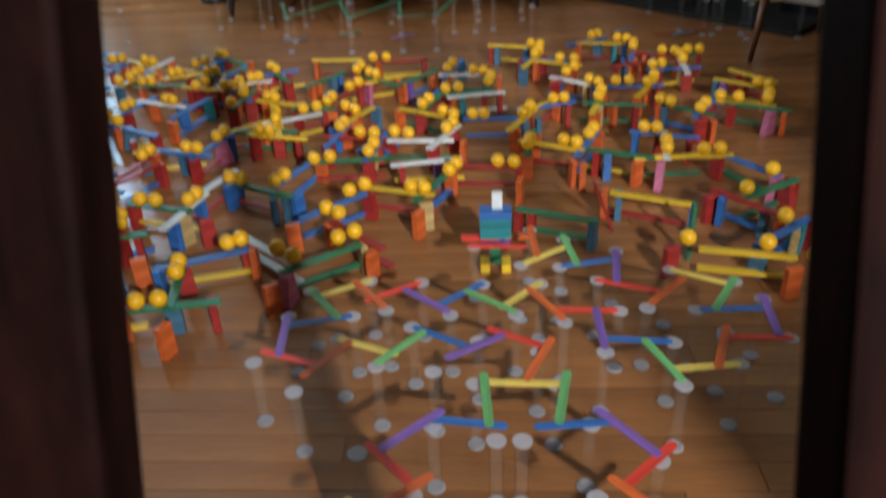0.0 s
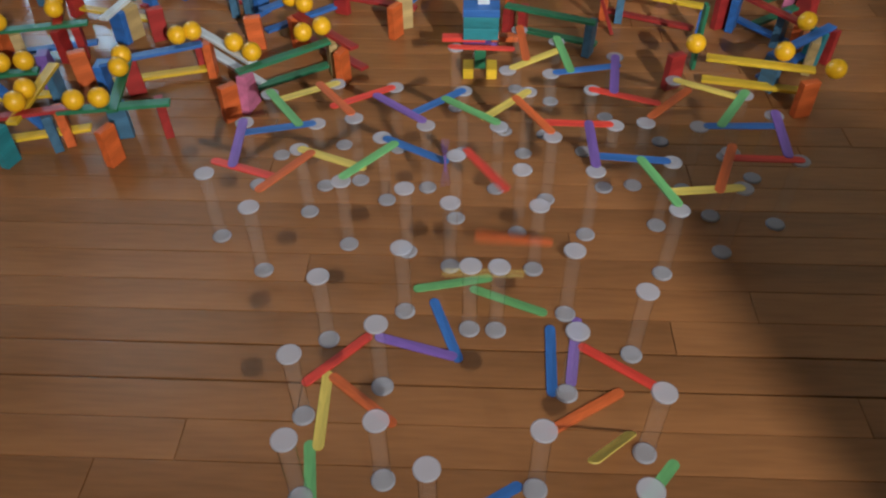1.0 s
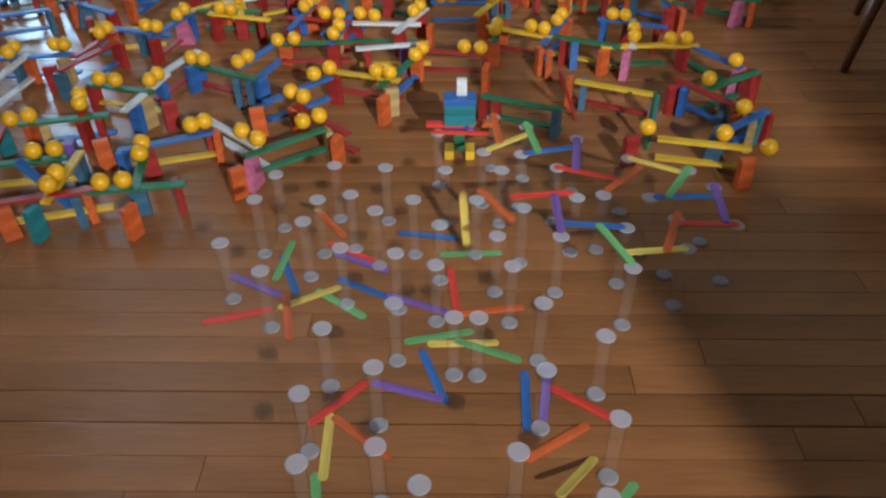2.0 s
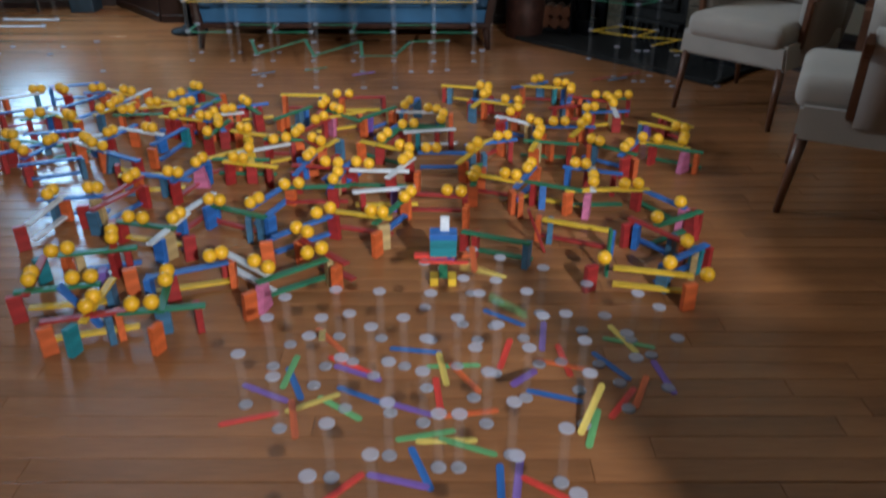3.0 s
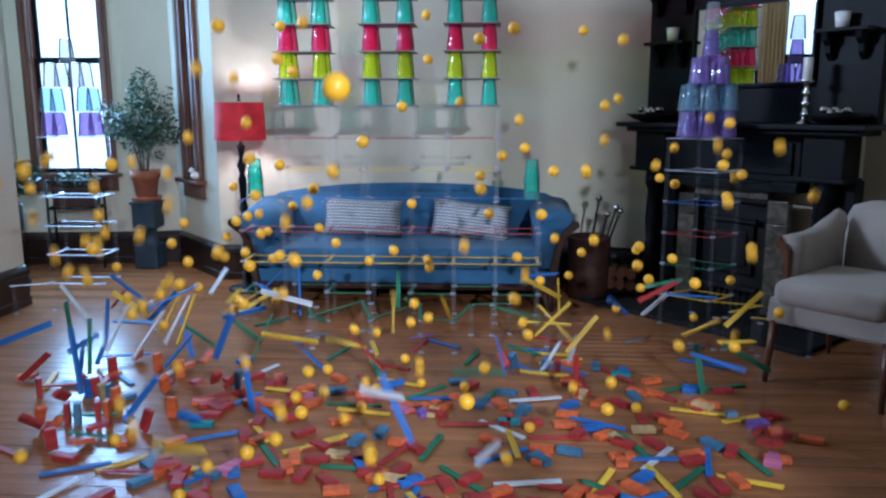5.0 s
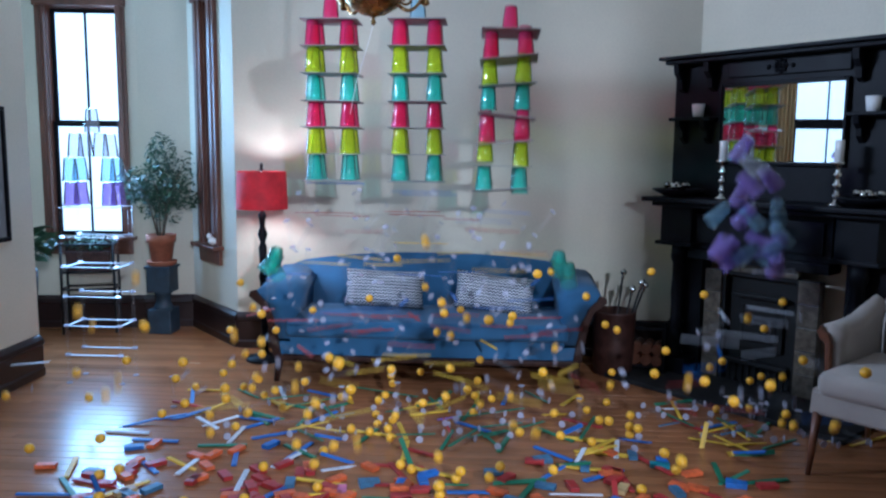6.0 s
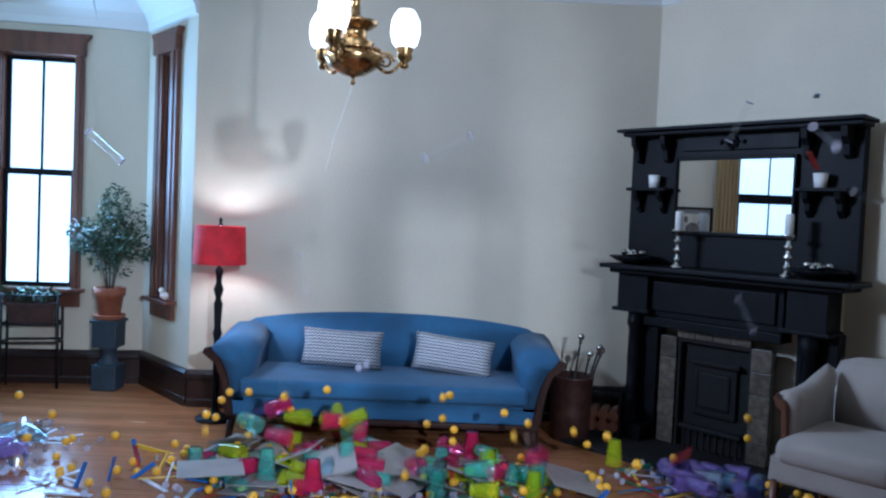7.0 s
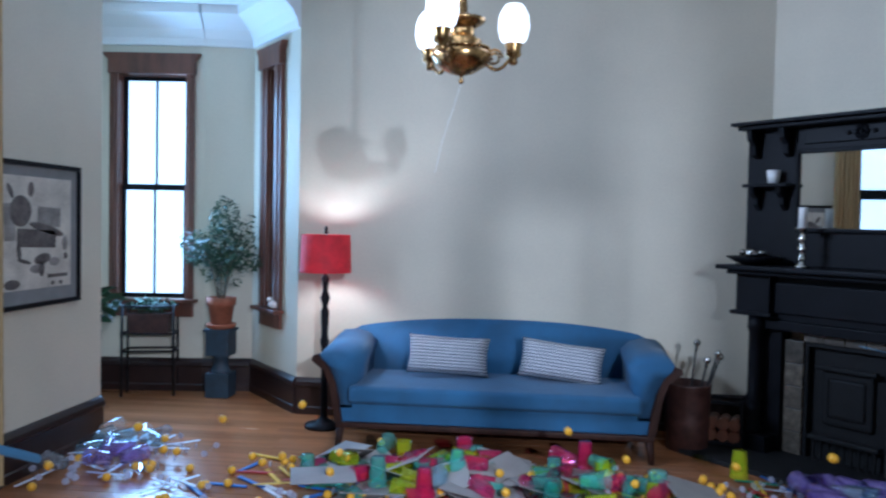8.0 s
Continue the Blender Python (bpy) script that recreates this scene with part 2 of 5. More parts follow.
def window(name, host, u, v, lo, hi, label, trim=0.07, rail=0.5, thick=0.14, cross=True, st=0.032):
    """A sash window in the wall host, with moulded casing, head and sill."""
    ob = tagged(new(name), label, "window", kind="structure")
    ob.matrix_world = host.matrix_world.copy()
    w, c = v - u, (u + v) / 2
    for x, nm in ((u - trim / 2, "casing"), (v + trim / 2, "casing")):
        bm = bmesh.new()
        box(bm, (x, -0.018, (lo + hi) / 2), (trim, 0.036, hi - lo), bevel=0.006)
        box(bm, (x, -0.04, (lo + hi) / 2), (trim * 0.35, 0.014, hi - lo), bevel=0.003)
        part(nm, bm, M_TRIM, ob)
    bm = bmesh.new()
    prism(bm, [(u - trim - 0.01, hi), (v + trim + 0.01, hi), (v + trim + 0.012, hi + 0.11), (v + trim + 0.045, hi + 0.15), (v + trim + 0.05, hi + 0.17),
               (u - trim - 0.05, hi + 0.17), (u - trim - 0.045, hi + 0.15), (u - trim - 0.012, hi + 0.11)], 0.055, pose(0, -0.055, 0), 0.005)
    part("head", bm, M_TRIM, ob, "moulded mahogany window head")
    bm = bmesh.new()
    box(bm, (c, -0.045, lo - 0.015), (w + 2 * trim + 0.07, 0.09, 0.03), bevel=0.006)
    box(bm, (c, -0.015, lo - 0.09), (w + 2 * trim, 0.03, 0.12), bevel=0.006)
    part("window_sill", bm, M_TRIM, ob)
    mid = lo + (hi - lo) * rail
    for k, (z0, z1, yy) in enumerate(((lo, mid + 0.012, 0.06), (mid - 0.012, hi, 0.095))):
        bm = bmesh.new()
        box(bm, (u + st / 2, yy, (z0 + z1) / 2), (st, 0.032, z1 - z0), bevel=0.003)
        box(bm, (v - st / 2, yy, (z0 + z1) / 2), (st, 0.032, z1 - z0), bevel=0.003)
        box(bm, (c, yy, z0 + st / 2), (w - 2 * st, 0.032, st), bevel=0.003)
        box(bm, (c, yy, z1 - st / 2), (w - 2 * st, 0.032, st), bevel=0.003)
        if cross:
            box(bm, (c, yy, (z0 + z1) / 2), (0.018, 0.028, z1 - z0 - 2 * st), bevel=0.002)
        sash = part("sash", bm, M_EBONY, ob, "dark painted sash frame")
        for s in ((-1, 1) if cross else (0,)):
            pw = (w - 2 * st - 0.012) / 2 if cross else w - 2 * st
            boxed("pane", (c + s * (pw / 2 + 0.006), yy + 0.004, (z0 + z1) / 2), (pw, 0.006, z1 - z0 - 2 * st), M_PANE, sash, bevel=0, label="bright frosted daylight pane")
    bm = bmesh.new()
    for x in (u + 0.003, v - 0.003):
        box(bm, (x, thick / 2, (lo + hi) / 2), (0.006, thick, hi - lo))
    box(bm, (c, thick / 2, hi - 0.003), (w, thick, 0.006))
    part("jamb", bm, M_TRIM, ob)
    return ob


wall("wall_north", (-1.97, 6.2), (1.37, 6.2))
bay_a = wall("wall_bay_east", (-2.56, 6.87), (-1.97, 6.2), [(0.34, 0.49, 0.74, 2.62)])
wall("wall_bay_north", (-2.95, 6.787), (-2.56, 6.87))
bay_c = wall("wall_bay_west", (-3.84, 6.69), (-2.95, 6.787), [(0.19, 0.745, 0.765, 2.605)])
wall("wall_bay_end", (-3.84, 5.36), (-3.84, 6.69))
wall("wall_bay_return", (-3.02, 5.36), (-3.84, 5.36), thick=0.1)
west = wall("wall_west", (-3.02, -2.6), (-3.02, 5.36), [(5.8, 6.65, 0.75, 2.80)])
wall("wall_chimney", (1.37, 6.2), (2.6, 4.553))
wall("wall_east", (2.6, 4.553), (2.6, -2.6))
# the low chimney breast that carries the fireplace
bm = bmesh.new()
box(bm, (0.275, 0.226, 1.035), (1.35, 0.196, 2.07), Matrix.Translation((1.432, 5.643, 0)) @ Matrix.Rotation(radians(-47.5), 4, "Z"))
tagged(part("wall_breast", bm, M_WALL), "plastered chimney breast behind the fireplace", "wall", kind="structure")
south = wall("wall_south", (2.6, -2.6), (-3.02, -2.6), [(0.45, 1.2, 1.3, 2.8)])
# unseen wall added to shade the south light; holes shape the lit areas
wall("wall_partition", (2.6, -0.36), (1.20, -0.36), [(1.02, 1.178, 1.43, 3.02), (1.182, 1.385, 1.43, 2.38)], base=False)
window("window_1", bay_c, 0.19, 0.745, 0.765, 2.605, "tall bright sash window with mahogany casing in the bay", st=0.038)
window("window_2", bay_a, 0.34, 0.49, 0.74, 2.62, "narrow sash window with mahogany casing in the bay", trim=0.13)
window("window_3", west, 5.8, 6.65, 0.75, 2.80, "bright sash window with dark wood casing", rail=0.54, st=0.07)
window("window_4", south, 0.45, 1.2, 1.3, 2.8, "bright sash window with dark wood casing")

bm = bmesh.new()
box(bm, (-0.6, 2.15, 3.20), (6.9, 9.8, 0.12))
tagged(part("ceiling", bm, M_CEIL), "smooth white plaster ceiling", "ceiling", kind="structure")
for nm, a, b in (("trim_north", (-1.97, 6.2), (1.37, 6.2)), ("trim_bay_a", (-2.56, 6.87), (-1.97, 6.2)), ("trim_bay_b", (-2.95, 6.787), (-2.56, 6.87)),
                 ("trim_bay_c", (-3.84, 6.69), (-2.95, 6.787)), ("trim_chimney", (1.37, 6.2), (2.6, 4.553)), ("trim_west", (-3.02, -2.6), (-3.02, 5.36))):
    a, b = Vector((*a, 0)), Vector((*b, 0))
    bm = bmesh.new()
    outline = [(0, 3.05), (-0.015, 3.055), (-0.03, 3.08), (-0.07, 3.12), (-0.09, 3.138), (0, 3.138)]
    if "bay" in nm:
        outline = [(0, 2.84), (-0.02, 2.845), (-0.03, 2.90), (-0.07, 2.97), (-0.16, 3.05), (-0.19, 3.07), (-0.2, 3.138), (0, 3.138)]
    prism(bm, outline, (b - a).length,
          Matrix.Translation(a) @ Matrix.Rotation(math.atan2(b.y - a.y, b.x - a.x), 4, "Z") @ pose(0, 0, 0, 0, 0, -90) @ Matrix.Diagonal((-1, 1, 1, 1)))
    tagged(part(nm, bm, M_CEIL), "white plaster cornice under the ceiling", "cornice", kind="structure")


# ---- fireplace ----
def fireplace():
    """Corner mantelpiece; its own x runs along the front, y goes into the wall."""
    ob = thing("fireplace", "black ebonised corner fireplace with tall mirrored overmantel", "fireplace",
               Matrix.Translation((1.432, 5.643, 0)) @ Matrix.Rotation(radians(-47.5), 4, "Z"))

    def slab(name, u0, u1, z0, z1, y0, y1, material=M_EBONY, bevel=0.006, label="", parent=ob):
        return boxed(name, ((u0 + u1) / 2, (y0 + y1) / 2, (z0 + z1) / 2), (u1 - u0, y1 - y0, z1 - z0), material, parent, None, bevel, label)

    slab("back_panel", -0.455, 1.06, 1.2, 2.08, 0.05, 0.12)
    bm = bmesh.new()
    box(bm, (0.32, -0.02, 2.105), (1.58, 0.24, 0.022), bevel=0.006)
    box(bm, (0.32, 0.0, 2.082), (1.54, 0.18, 0.026), bevel=0.008)
    part("cornice_shelf", bm, M_EBONY, ob)
    slab("frieze", -0.06, 0.70, 1.965, 2.07, 0.03, 0.06)
    bm = bmesh.new()
    for k in range(11):
        # a wreath of beads between two scrolled leaves
        a = k * 2 * math.pi / 8
        x, z = (0.29 + 0.032 * math.cos(a), 2.015 + 0.032 * math.sin(a)) if k < 8 else (0.29 + (k - 9) * 0.075, 2.015)
        lathe(bm, [(0.004, 0), (0.015, 0.004), (0.011, 0.012), (0.002, 0.018)], 10, pose(x, 0.03, z, 90))
    part("carved_rosette", bm, M_EBONY, ob, "carved scroll ornament")
    slab("mirror", -0.085, 0.68, 1.44, 1.905, 0.036, 0.05, M_MIRROR, 0, "bevelled mirror plate")
    for u0, u1, z0, z1 in ((-0.105, -0.085, 1.415, 1.93), (0.68, 0.70, 1.415, 1.93), (-0.085, 0.68, 1.905, 1.93), (-0.085, 0.68, 1.415, 1.44)):
        slab("mirror_frame", u0, u1, z0, z1, 0.015, 0.052, bevel=0.008, parent=ob)
    for u in (-0.27, 0.87):
        slab("side_shelf", u - 0.15, u + 0.15, 1.70, 1.722, -0.07, 0.05)
        for du in (-0.09, 0.09):
            bm = bmesh.new()
            prism(bm, [(0.045, 1.70), (-0.06, 1.70), (-0.05, 1.66), (-0.01, 1.63), (-0.005, 1.59), (0.03, 1.56), (0.045, 1.55)], 0.03, pose(u + du + 0.015, 0, 0, 0, 0, 90))
            part("bracket", bm, M_EBONY, ob)
        for du in (-0.11, 0.11):
            bm = bmesh.new()
            prism(bm, [(0.045, 2.068), (-0.07, 2.068), (-0.06, 2.01), (-0.02, 1.97), (-0.01, 1.91), (0.045, 1.89)], 0.035, pose(u + du + 0.017, 0, 0, 0, 0, 90))
            part("bracket", bm, M_EBONY, ob)
    bm = bmesh.new()
    box(bm, (0.34, -0.11, 1.185), (1.60, 0.34, 0.03), bevel=0.008)
    box(bm, (0.34, -0.09, 1.155), (1.50, 0.28, 0.03), bevel=0.01)
    part("mantel_shelf", bm, M_EBONY, ob)
    slab("frieze_board", -0.20, 0.72, 0.86, 1.14, -0.09, 0.05)
    bm = bmesh.new()
    box(bm, (0.26, -0.1, 1.0), (0.84, 0.02, 0.19), bevel=0.008)
    part("frieze_panel", bm, M_EBONY, ob)
    slab("architrave", -0.20, 0.72, 0.80, 0.86, -0.11, 0.05)
    for u in (-0.28, 0.86):
        slab("capital", u - 0.10, u + 0.13, 0.90, 1.14, -0.16, 0.05)
        slab("capital_band", u - 0.13, u + 0.15, 0.88, 0.905, -0.18, 0.05)
        bm = bmesh.new()
        lathe(bm, [(0.05, 0.12), (0.055, 0.15), (0.04, 0.17), (0.044, 0.3), (0.036, 0.33), (0.052, 0.36), (0.034, 0.40), (0.045, 0.56), (0.036, 0.75), (0.055, 0.80), (0.05, 0.88)], 16, pose(u + 0.02, -0.11, 0))
        part("column", bm, M_EBONY, ob)
        slab("pilaster", u - 0.07, u + 0.16, 0.0, 0.89, -0.05, 0.06)
        slab("plinth", u - 0.10, u + 0.14, 0.0, 0.13, -0.18, 0.05)
    for u0, u1 in ((-0.10, 0.02), (0.52, 0.65)):
        for k in range(5):
            slab("tile", u0 + 0.002, u1 - 0.002, 0.035 + k * 0.142, 0.173 + k * 0.142, -0.045, 0.02, M_TILE, 0.003)
    for k in range(4):
        slab("tile", 0.022 + k * 0.1245, 0.142 + k * 0.1245, 0.745, 0.80, -0.045, 0.02, M_TILE, 0.003)
    bm = bmesh.new()
    for c, s in (((0.03, 0.0, 0.36), (0.02, 0.05, 0.76)), ((0.51, 0.0, 0.36), (0.02, 0.05, 0.76)), ((0.27, 0.0, 0.73), (0.46, 0.05, 0.03)), ((0.27, 0.04, 0.36), (0.48, 0.02, 0.74))):
        box(bm, c, s, bevel=0.004)
    box(bm, (0.27, 0.015, 0.42), (0.30, 0.03, 0.34), bevel=0.02)
    box(bm, (0.27, 0.0, 0.42), (0.22, 0.02, 0.24), bevel=0.02)
    box(bm, (0.27, -0.02, 0.60), (0.36, 0.04, 0.03), bevel=0.008)
    box(bm, (0.27, -0.02, 0.17), (0.42, 0.06, 0.03), bevel=0.008)
    for k in range(9):
        box(bm, (0.09 + k * 0.045, -0.02, 0.09), (0.012, 0.02, 0.14))
    part("fire_cover", bm, M_SOOT, ob, "sooty cast iron fireplace cover")
    slab("hearth", -0.5, 1.05, 0.0, 0.03, -0.55, 0.05, M_SOOT, 0.005, "dark stone hearth")
    return ob


FIRE = fireplace().matrix_world.copy()


def on_mantel(u, y, z):
    return FIRE @ Matrix.Translation((u, y, z))


def candlestick(m):
    ob = thing("candlestick", "turned silver candlestick holding a white pillar candle", "candlestick", m, "candlesticks on the mantel")
    bm = bmesh.new()
    lathe(bm, [(0.045, 0), (0.045, 0.008), (0.02, 0.02), (0.014, 0.04), (0.026, 0.055), (0.014, 0.07), (0.012, 0.10), (0.027, 0.115), (0.013, 0.13), (0.012, 0.16),
               (0.026, 0.175), (0.012, 0.19), (0.014, 0.215), (0.04, 0.235), (0.042, 0.245)], 18)
    part("stick", bm, M_SILVER, ob)
    bm = bmesh.new()
    lathe(bm, [(0.024, 0.245), (0.025, 0.36), (0.022, 0.366), (0.004, 0.362)], 16)
    part("candle", bm, M_WHITE, ob, "white wax candle")
    return ob


candle = candlestick(on_mantel(0.03, -0.12, 1.2))
copy_thing(candle, on_mantel(0.735, -0.12, 1.2))


def votive(m):
    ob = thing("votive_cup", "small white ceramic cup on a fireplace side shelf", "cup", m, "white cups on the side shelves")
    bm = bmesh.new()
    lathe(bm, [(0.032, 0), (0.042, 0.085), (0.039, 0.085), (0.029, 0.008)], 16)
    part("bowl", bm, M_WHITE, ob)
    return ob


v1 = votive(on_mantel(-0.235, -0.01, 1.722))
copy_thing(v1, on_mantel(0.85, -0.01, 1.722))


def mantel_bowl(m, label):
    ob = thing("mantel_bowl", label, "bowl", m)
    bm = bmesh.new()
    lathe(bm, [(0.06, 0), (0.12, 0.02), (0.17, 0.05), (0.165, 0.055), (0.1, 0.03)], 20)
    part("dish", bm, M_EBONY, ob)
    rnd = random.Random(4)
    bm = bmesh.new()
    lathe(bm, [(0.004, -0.022), (0.02, -0.01), (0.022, 0.004), (0.012, 0.02), (0.003, 0.024)], 8)
    me = mesh_of("ornament", bm, M_SILVER)
    for k in range(16):
        a, r = rnd.uniform(0, 6.28), rnd.uniform(0, 0.1)
        bit = new("ornament", me)
        bit.parent = ob
        bit.matrix_local = pose(r * math.cos(a), r * math.sin(a), 0.062 + rnd.uniform(0, 0.02), rnd.uniform(0, 90), rnd.uniform(0, 90))
    return ob


mantel_bowl(on_mantel(-0.285, -0.12, 1.2), "black dish heaped with silver ornaments on the mantel")
mantel_bowl(on_mantel(0.90, -0.1, 1.2), "black dish of pale ornaments at the mantel end")


# ---- sofa ----
def cushion_box(bm, c, s, r=0.05, seg=4, m=None):
    res = bmesh.ops.create_cube(bm, size=1.0, matrix=(m or Matrix()) @ Matrix.Translation(c) @ Matrix.Diagonal((*s, 1)))
    edges = {e for v in res["verts"] for e in v.link_edges}
    bmesh.ops.bevel(bm, geom=list(edges), offset=r, segments=seg, affect="EDGES", profile=0.5)


def sofa():
    """Camel-back sofa; x along its length from the middle, front towards -y."""
    ob = thing("sofa", "blue upholstered camelback sofa with dark carved wooden frame", "sofa", pose(-0.485, 5.36, 0))
    hw = 1.12
    bm = bmesh.new()
    n = 28
    outline = [(-1.02, 0.25)]
    for i in range(n + 1):
        x = -1.0 + 2.0 * i / n
        outline.append((1.04 * x, 0.69 + 0.085 * (1 - abs(x) ** 2.4) - 0.025 * max(0.0, (abs(x) - 0.9) / 0.1) ** 2))
    outline.append((1.02, 0.25))
    prism(bm, outline, 0.15, pose(0, 0.56, 0, -8), 0.035)
    part("backrest", bm, M_SOFA, ob, smooth=True)
    bm = bmesh.new()
    cushion_box(bm, (0, 0.285, 0.35), (1.80, 0.63, 0.11), 0.03)
    part("seat_cushion", bm, M_SOFA, ob, smooth=True)
    bm = bmesh.new()
    box(bm, (0, 0.32, 0.229), (1.94, 0.60, 0.118), bevel=0.012)
    part("seat_base", bm, M_SOFA, ob)
    bm = bmesh.new()
    box(bm, (0, 0.30, 0.152), (1.96, 0.60, 0.036), bevel=0.01)
    part("rail", bm, M_DARKWOOD, ob, "dark wooden seat rail")
    for s in (-1, 1):
        bm = bmesh.new()
        prof = [(0.86, 0.24), (0.86, 0.46), (0.84, 0.53), (0.90, 0.585), (0.99, 0.605), (1.08, 0.595), (1.12, 0.56), (1.10, 0.53), (1.04, 0.50), (1.0, 0.42), (0.975, 0.24)]
        prism(bm, [(s * x, z) for x, z in prof], 0.66, pose(0, 0.02, 0), 0.018)
        # the arms rise towards the back
        for v in bm.verts:
            v.co.z += 0.11 * max(0.0, v.co.y - 0.05) * min(1.0, max(0.0, (v.co.z - 0.3) / 0.2))
        part("arm", bm, M_SOFA, ob, smooth=True)
        bm = bmesh.new()
        face = [(1.125, 0.585), (1.135, 0.555), (1.10, 0.525), (1.055, 0.49), (1.02, 0.40), (1.0, 0.28), (0.985, 0.17), (0.935, 0.17), (0.955, 0.30), (0.985, 0.43), (1.03, 0.52), (1.07, 0.56), (1.09, 0.595)]
        prism(bm, [(s * x, z) for x, z in face], 0.035, pose(0, -0.015, 0), 0.006)
        part("arm_facing", bm, M_DARKWOOD, ob, "dark carved arm scroll")
        for y in (0.03, 0.62):
            bm = bmesh.new()
            rod(bm, (s * 0.95, y, 0.15), (s * (0.965), y - (0.03 if y < 0.3 else -0.05), 0.0), 0.028, 10, 0.017)
            part("leg", bm, M_DARKWOOD, ob)
    return ob


sofa()
M_ZIG = mat("zigzag_weave", (0.55, 0.55, 0.57), 0.85, vary=0.1, bump=0.2)
nz, lz = M_ZIG.node_tree.nodes, M_ZIG.node_tree.links
tcz, sep, tri, add, tri2, gt, mixc = (nz.new("ShaderNodeTexCoord"), nz.new("ShaderNodeSeparateXYZ"), nz.new("ShaderNodeMath"), nz.new("ShaderNodeMath"),
                                      nz.new("ShaderNodeMath"), nz.new("ShaderNodeMath"), nz.new("ShaderNodeMix"))
lz.new(tcz.outputs["Object"], sep.inputs[0])
tri.operation, tri.inputs[1].default_value = "PINGPONG", 0.013
lz.new(sep.outputs[0], tri.inputs[0])
lz.new(tri.outputs[0], add.inputs[0])
lz.new(sep.outputs[2], add.inputs[1])
tri2.operation, tri2.inputs[1].default_value = "PINGPONG", 0.0105
lz.new(add.outputs[0], tri2.inputs[0])
gt.operation, gt.inputs[1].default_value = "GREATER_THAN", 0.0052
lz.new(tri2.outputs[0], gt.inputs[0])
mixc.data_type = "RGBA"
mixc.inputs["A"].default_value, mixc.inputs["B"].default_value = (0.66, 0.67, 0.70, 1), (0.02, 0.022, 0.05, 1)
lz.new(gt.outputs[0], mixc.inputs["Factor"])
lz.new(mixc.outputs["Result"], nz["Principled BSDF"].inputs["Base Color"])


def throw_pillow(m):
    """A stuffed oblong pillow with pointed corners."""
    bm = bmesh.new()
    nx, nz_ = 14, 8
    for side in (-1, 1):
        grid = []
        for j in range(nz_ + 1):
            row = []
            for i in range(nx + 1):
                u, v = 2 * i / nx - 1, 2 * j / nz_ - 1
                puff = ((1 - u ** 4) * (1 - v ** 4)) ** 0.5
                pinch = 1 - 0.06 * (1 - v * v) * abs(u) ** 3
                row.append(bm.verts.new((0.275 * u * pinch, side * 0.07 * puff, 0.13 * v * (1 - 0.07 * (1 - u * u)))))
            grid.append(row)
        for j in range(nz_):
            for i in range(nx):
                q = (grid[j][i], grid[j][i + 1], grid[j + 1][i + 1], grid[j + 1][i])
                bm.faces.new(q if side < 0 else q[::-1])
    bmesh.ops.remove_doubles(bm, verts=bm.verts, dist=0.0005)
    ob = part("throw_pillow", bm, M_ZIG, smooth=True)
    tagged(ob, "oblong pillow in black and white zigzag weave on the sofa", "pillow", "pillows on the sofa")
    ob.matrix_world = m
    return ob


pil = throw_pillow(pose(-0.80, 5.77, 0.545, -14, 2, 0))
copy_thing(pil, pose(-0.05, 5.76, 0.53, -14, 6, -4))


# ---- floor lamp ----
def floor_lamp(m):
    ob = thing("floor_lamp", "turned black floor lamp with red drum shade, switched on", "lamp", m)
    bm = bmesh.new()
    lathe(bm, [(0.13, 0), (0.13, 0.02), (0.06, 0.035), (0.03, 0.06), (0.022, 0.1), (0.022, 0.55), (0.032, 0.60), (0.022, 0.64), (0.03, 0.80), (0.018, 0.84), (0.035, 0.90), (0.018, 0.95),
               (0.022, 1.0), (0.03, 1.03), (0.012, 1.06), (0.01, 1.10)], 18)
    part("stem", bm, M_EBONY, ob)
    bm = bmesh.new()
    prof = [(0.178, 1.075), (0.168, 1.335), (0.165, 1.335), (0.175, 1.075)]
    lathe(bm, prof + prof[:1], 32, cap=False)
    part("shade", bm, M_RED, ob, "textured red drum shade", smooth=True)
    bm = bmesh.new()
    lathe(bm, [(0.006, 1.10), (0.006, 1.34), (0.018, 1.345), (0.008, 1.36), (0.014, 1.375), (0.003, 1.395)], 10)
    for k in range(3):
        a = k * 2.094
        rod(bm, (0, 0, 1.33), (0.166 * math.cos(a), 0.166 * math.sin(a), 1.33), 0.003, 6)
    part("finial", bm, M_EBONY, ob)
    return ob


floor_lamp(pose(-1.672, 5.86, 0))


# ---- basket with fire irons ----
def fire_basket(m):
    ob = thing("fire_basket", "dark copper bin beside the sofa", "bin", m)
    bm = bmesh.new()
    lathe(bm, [(0.12, 0), (0.13, 0.01), (0.14, 0.2), (0.145, 0.42), (0.15, 0.43), (0.14, 0.435), (0.125, 0.2), (0.11, 0.02)], 22)
    part("bin", bm, M_WICKER, ob)
    return ob


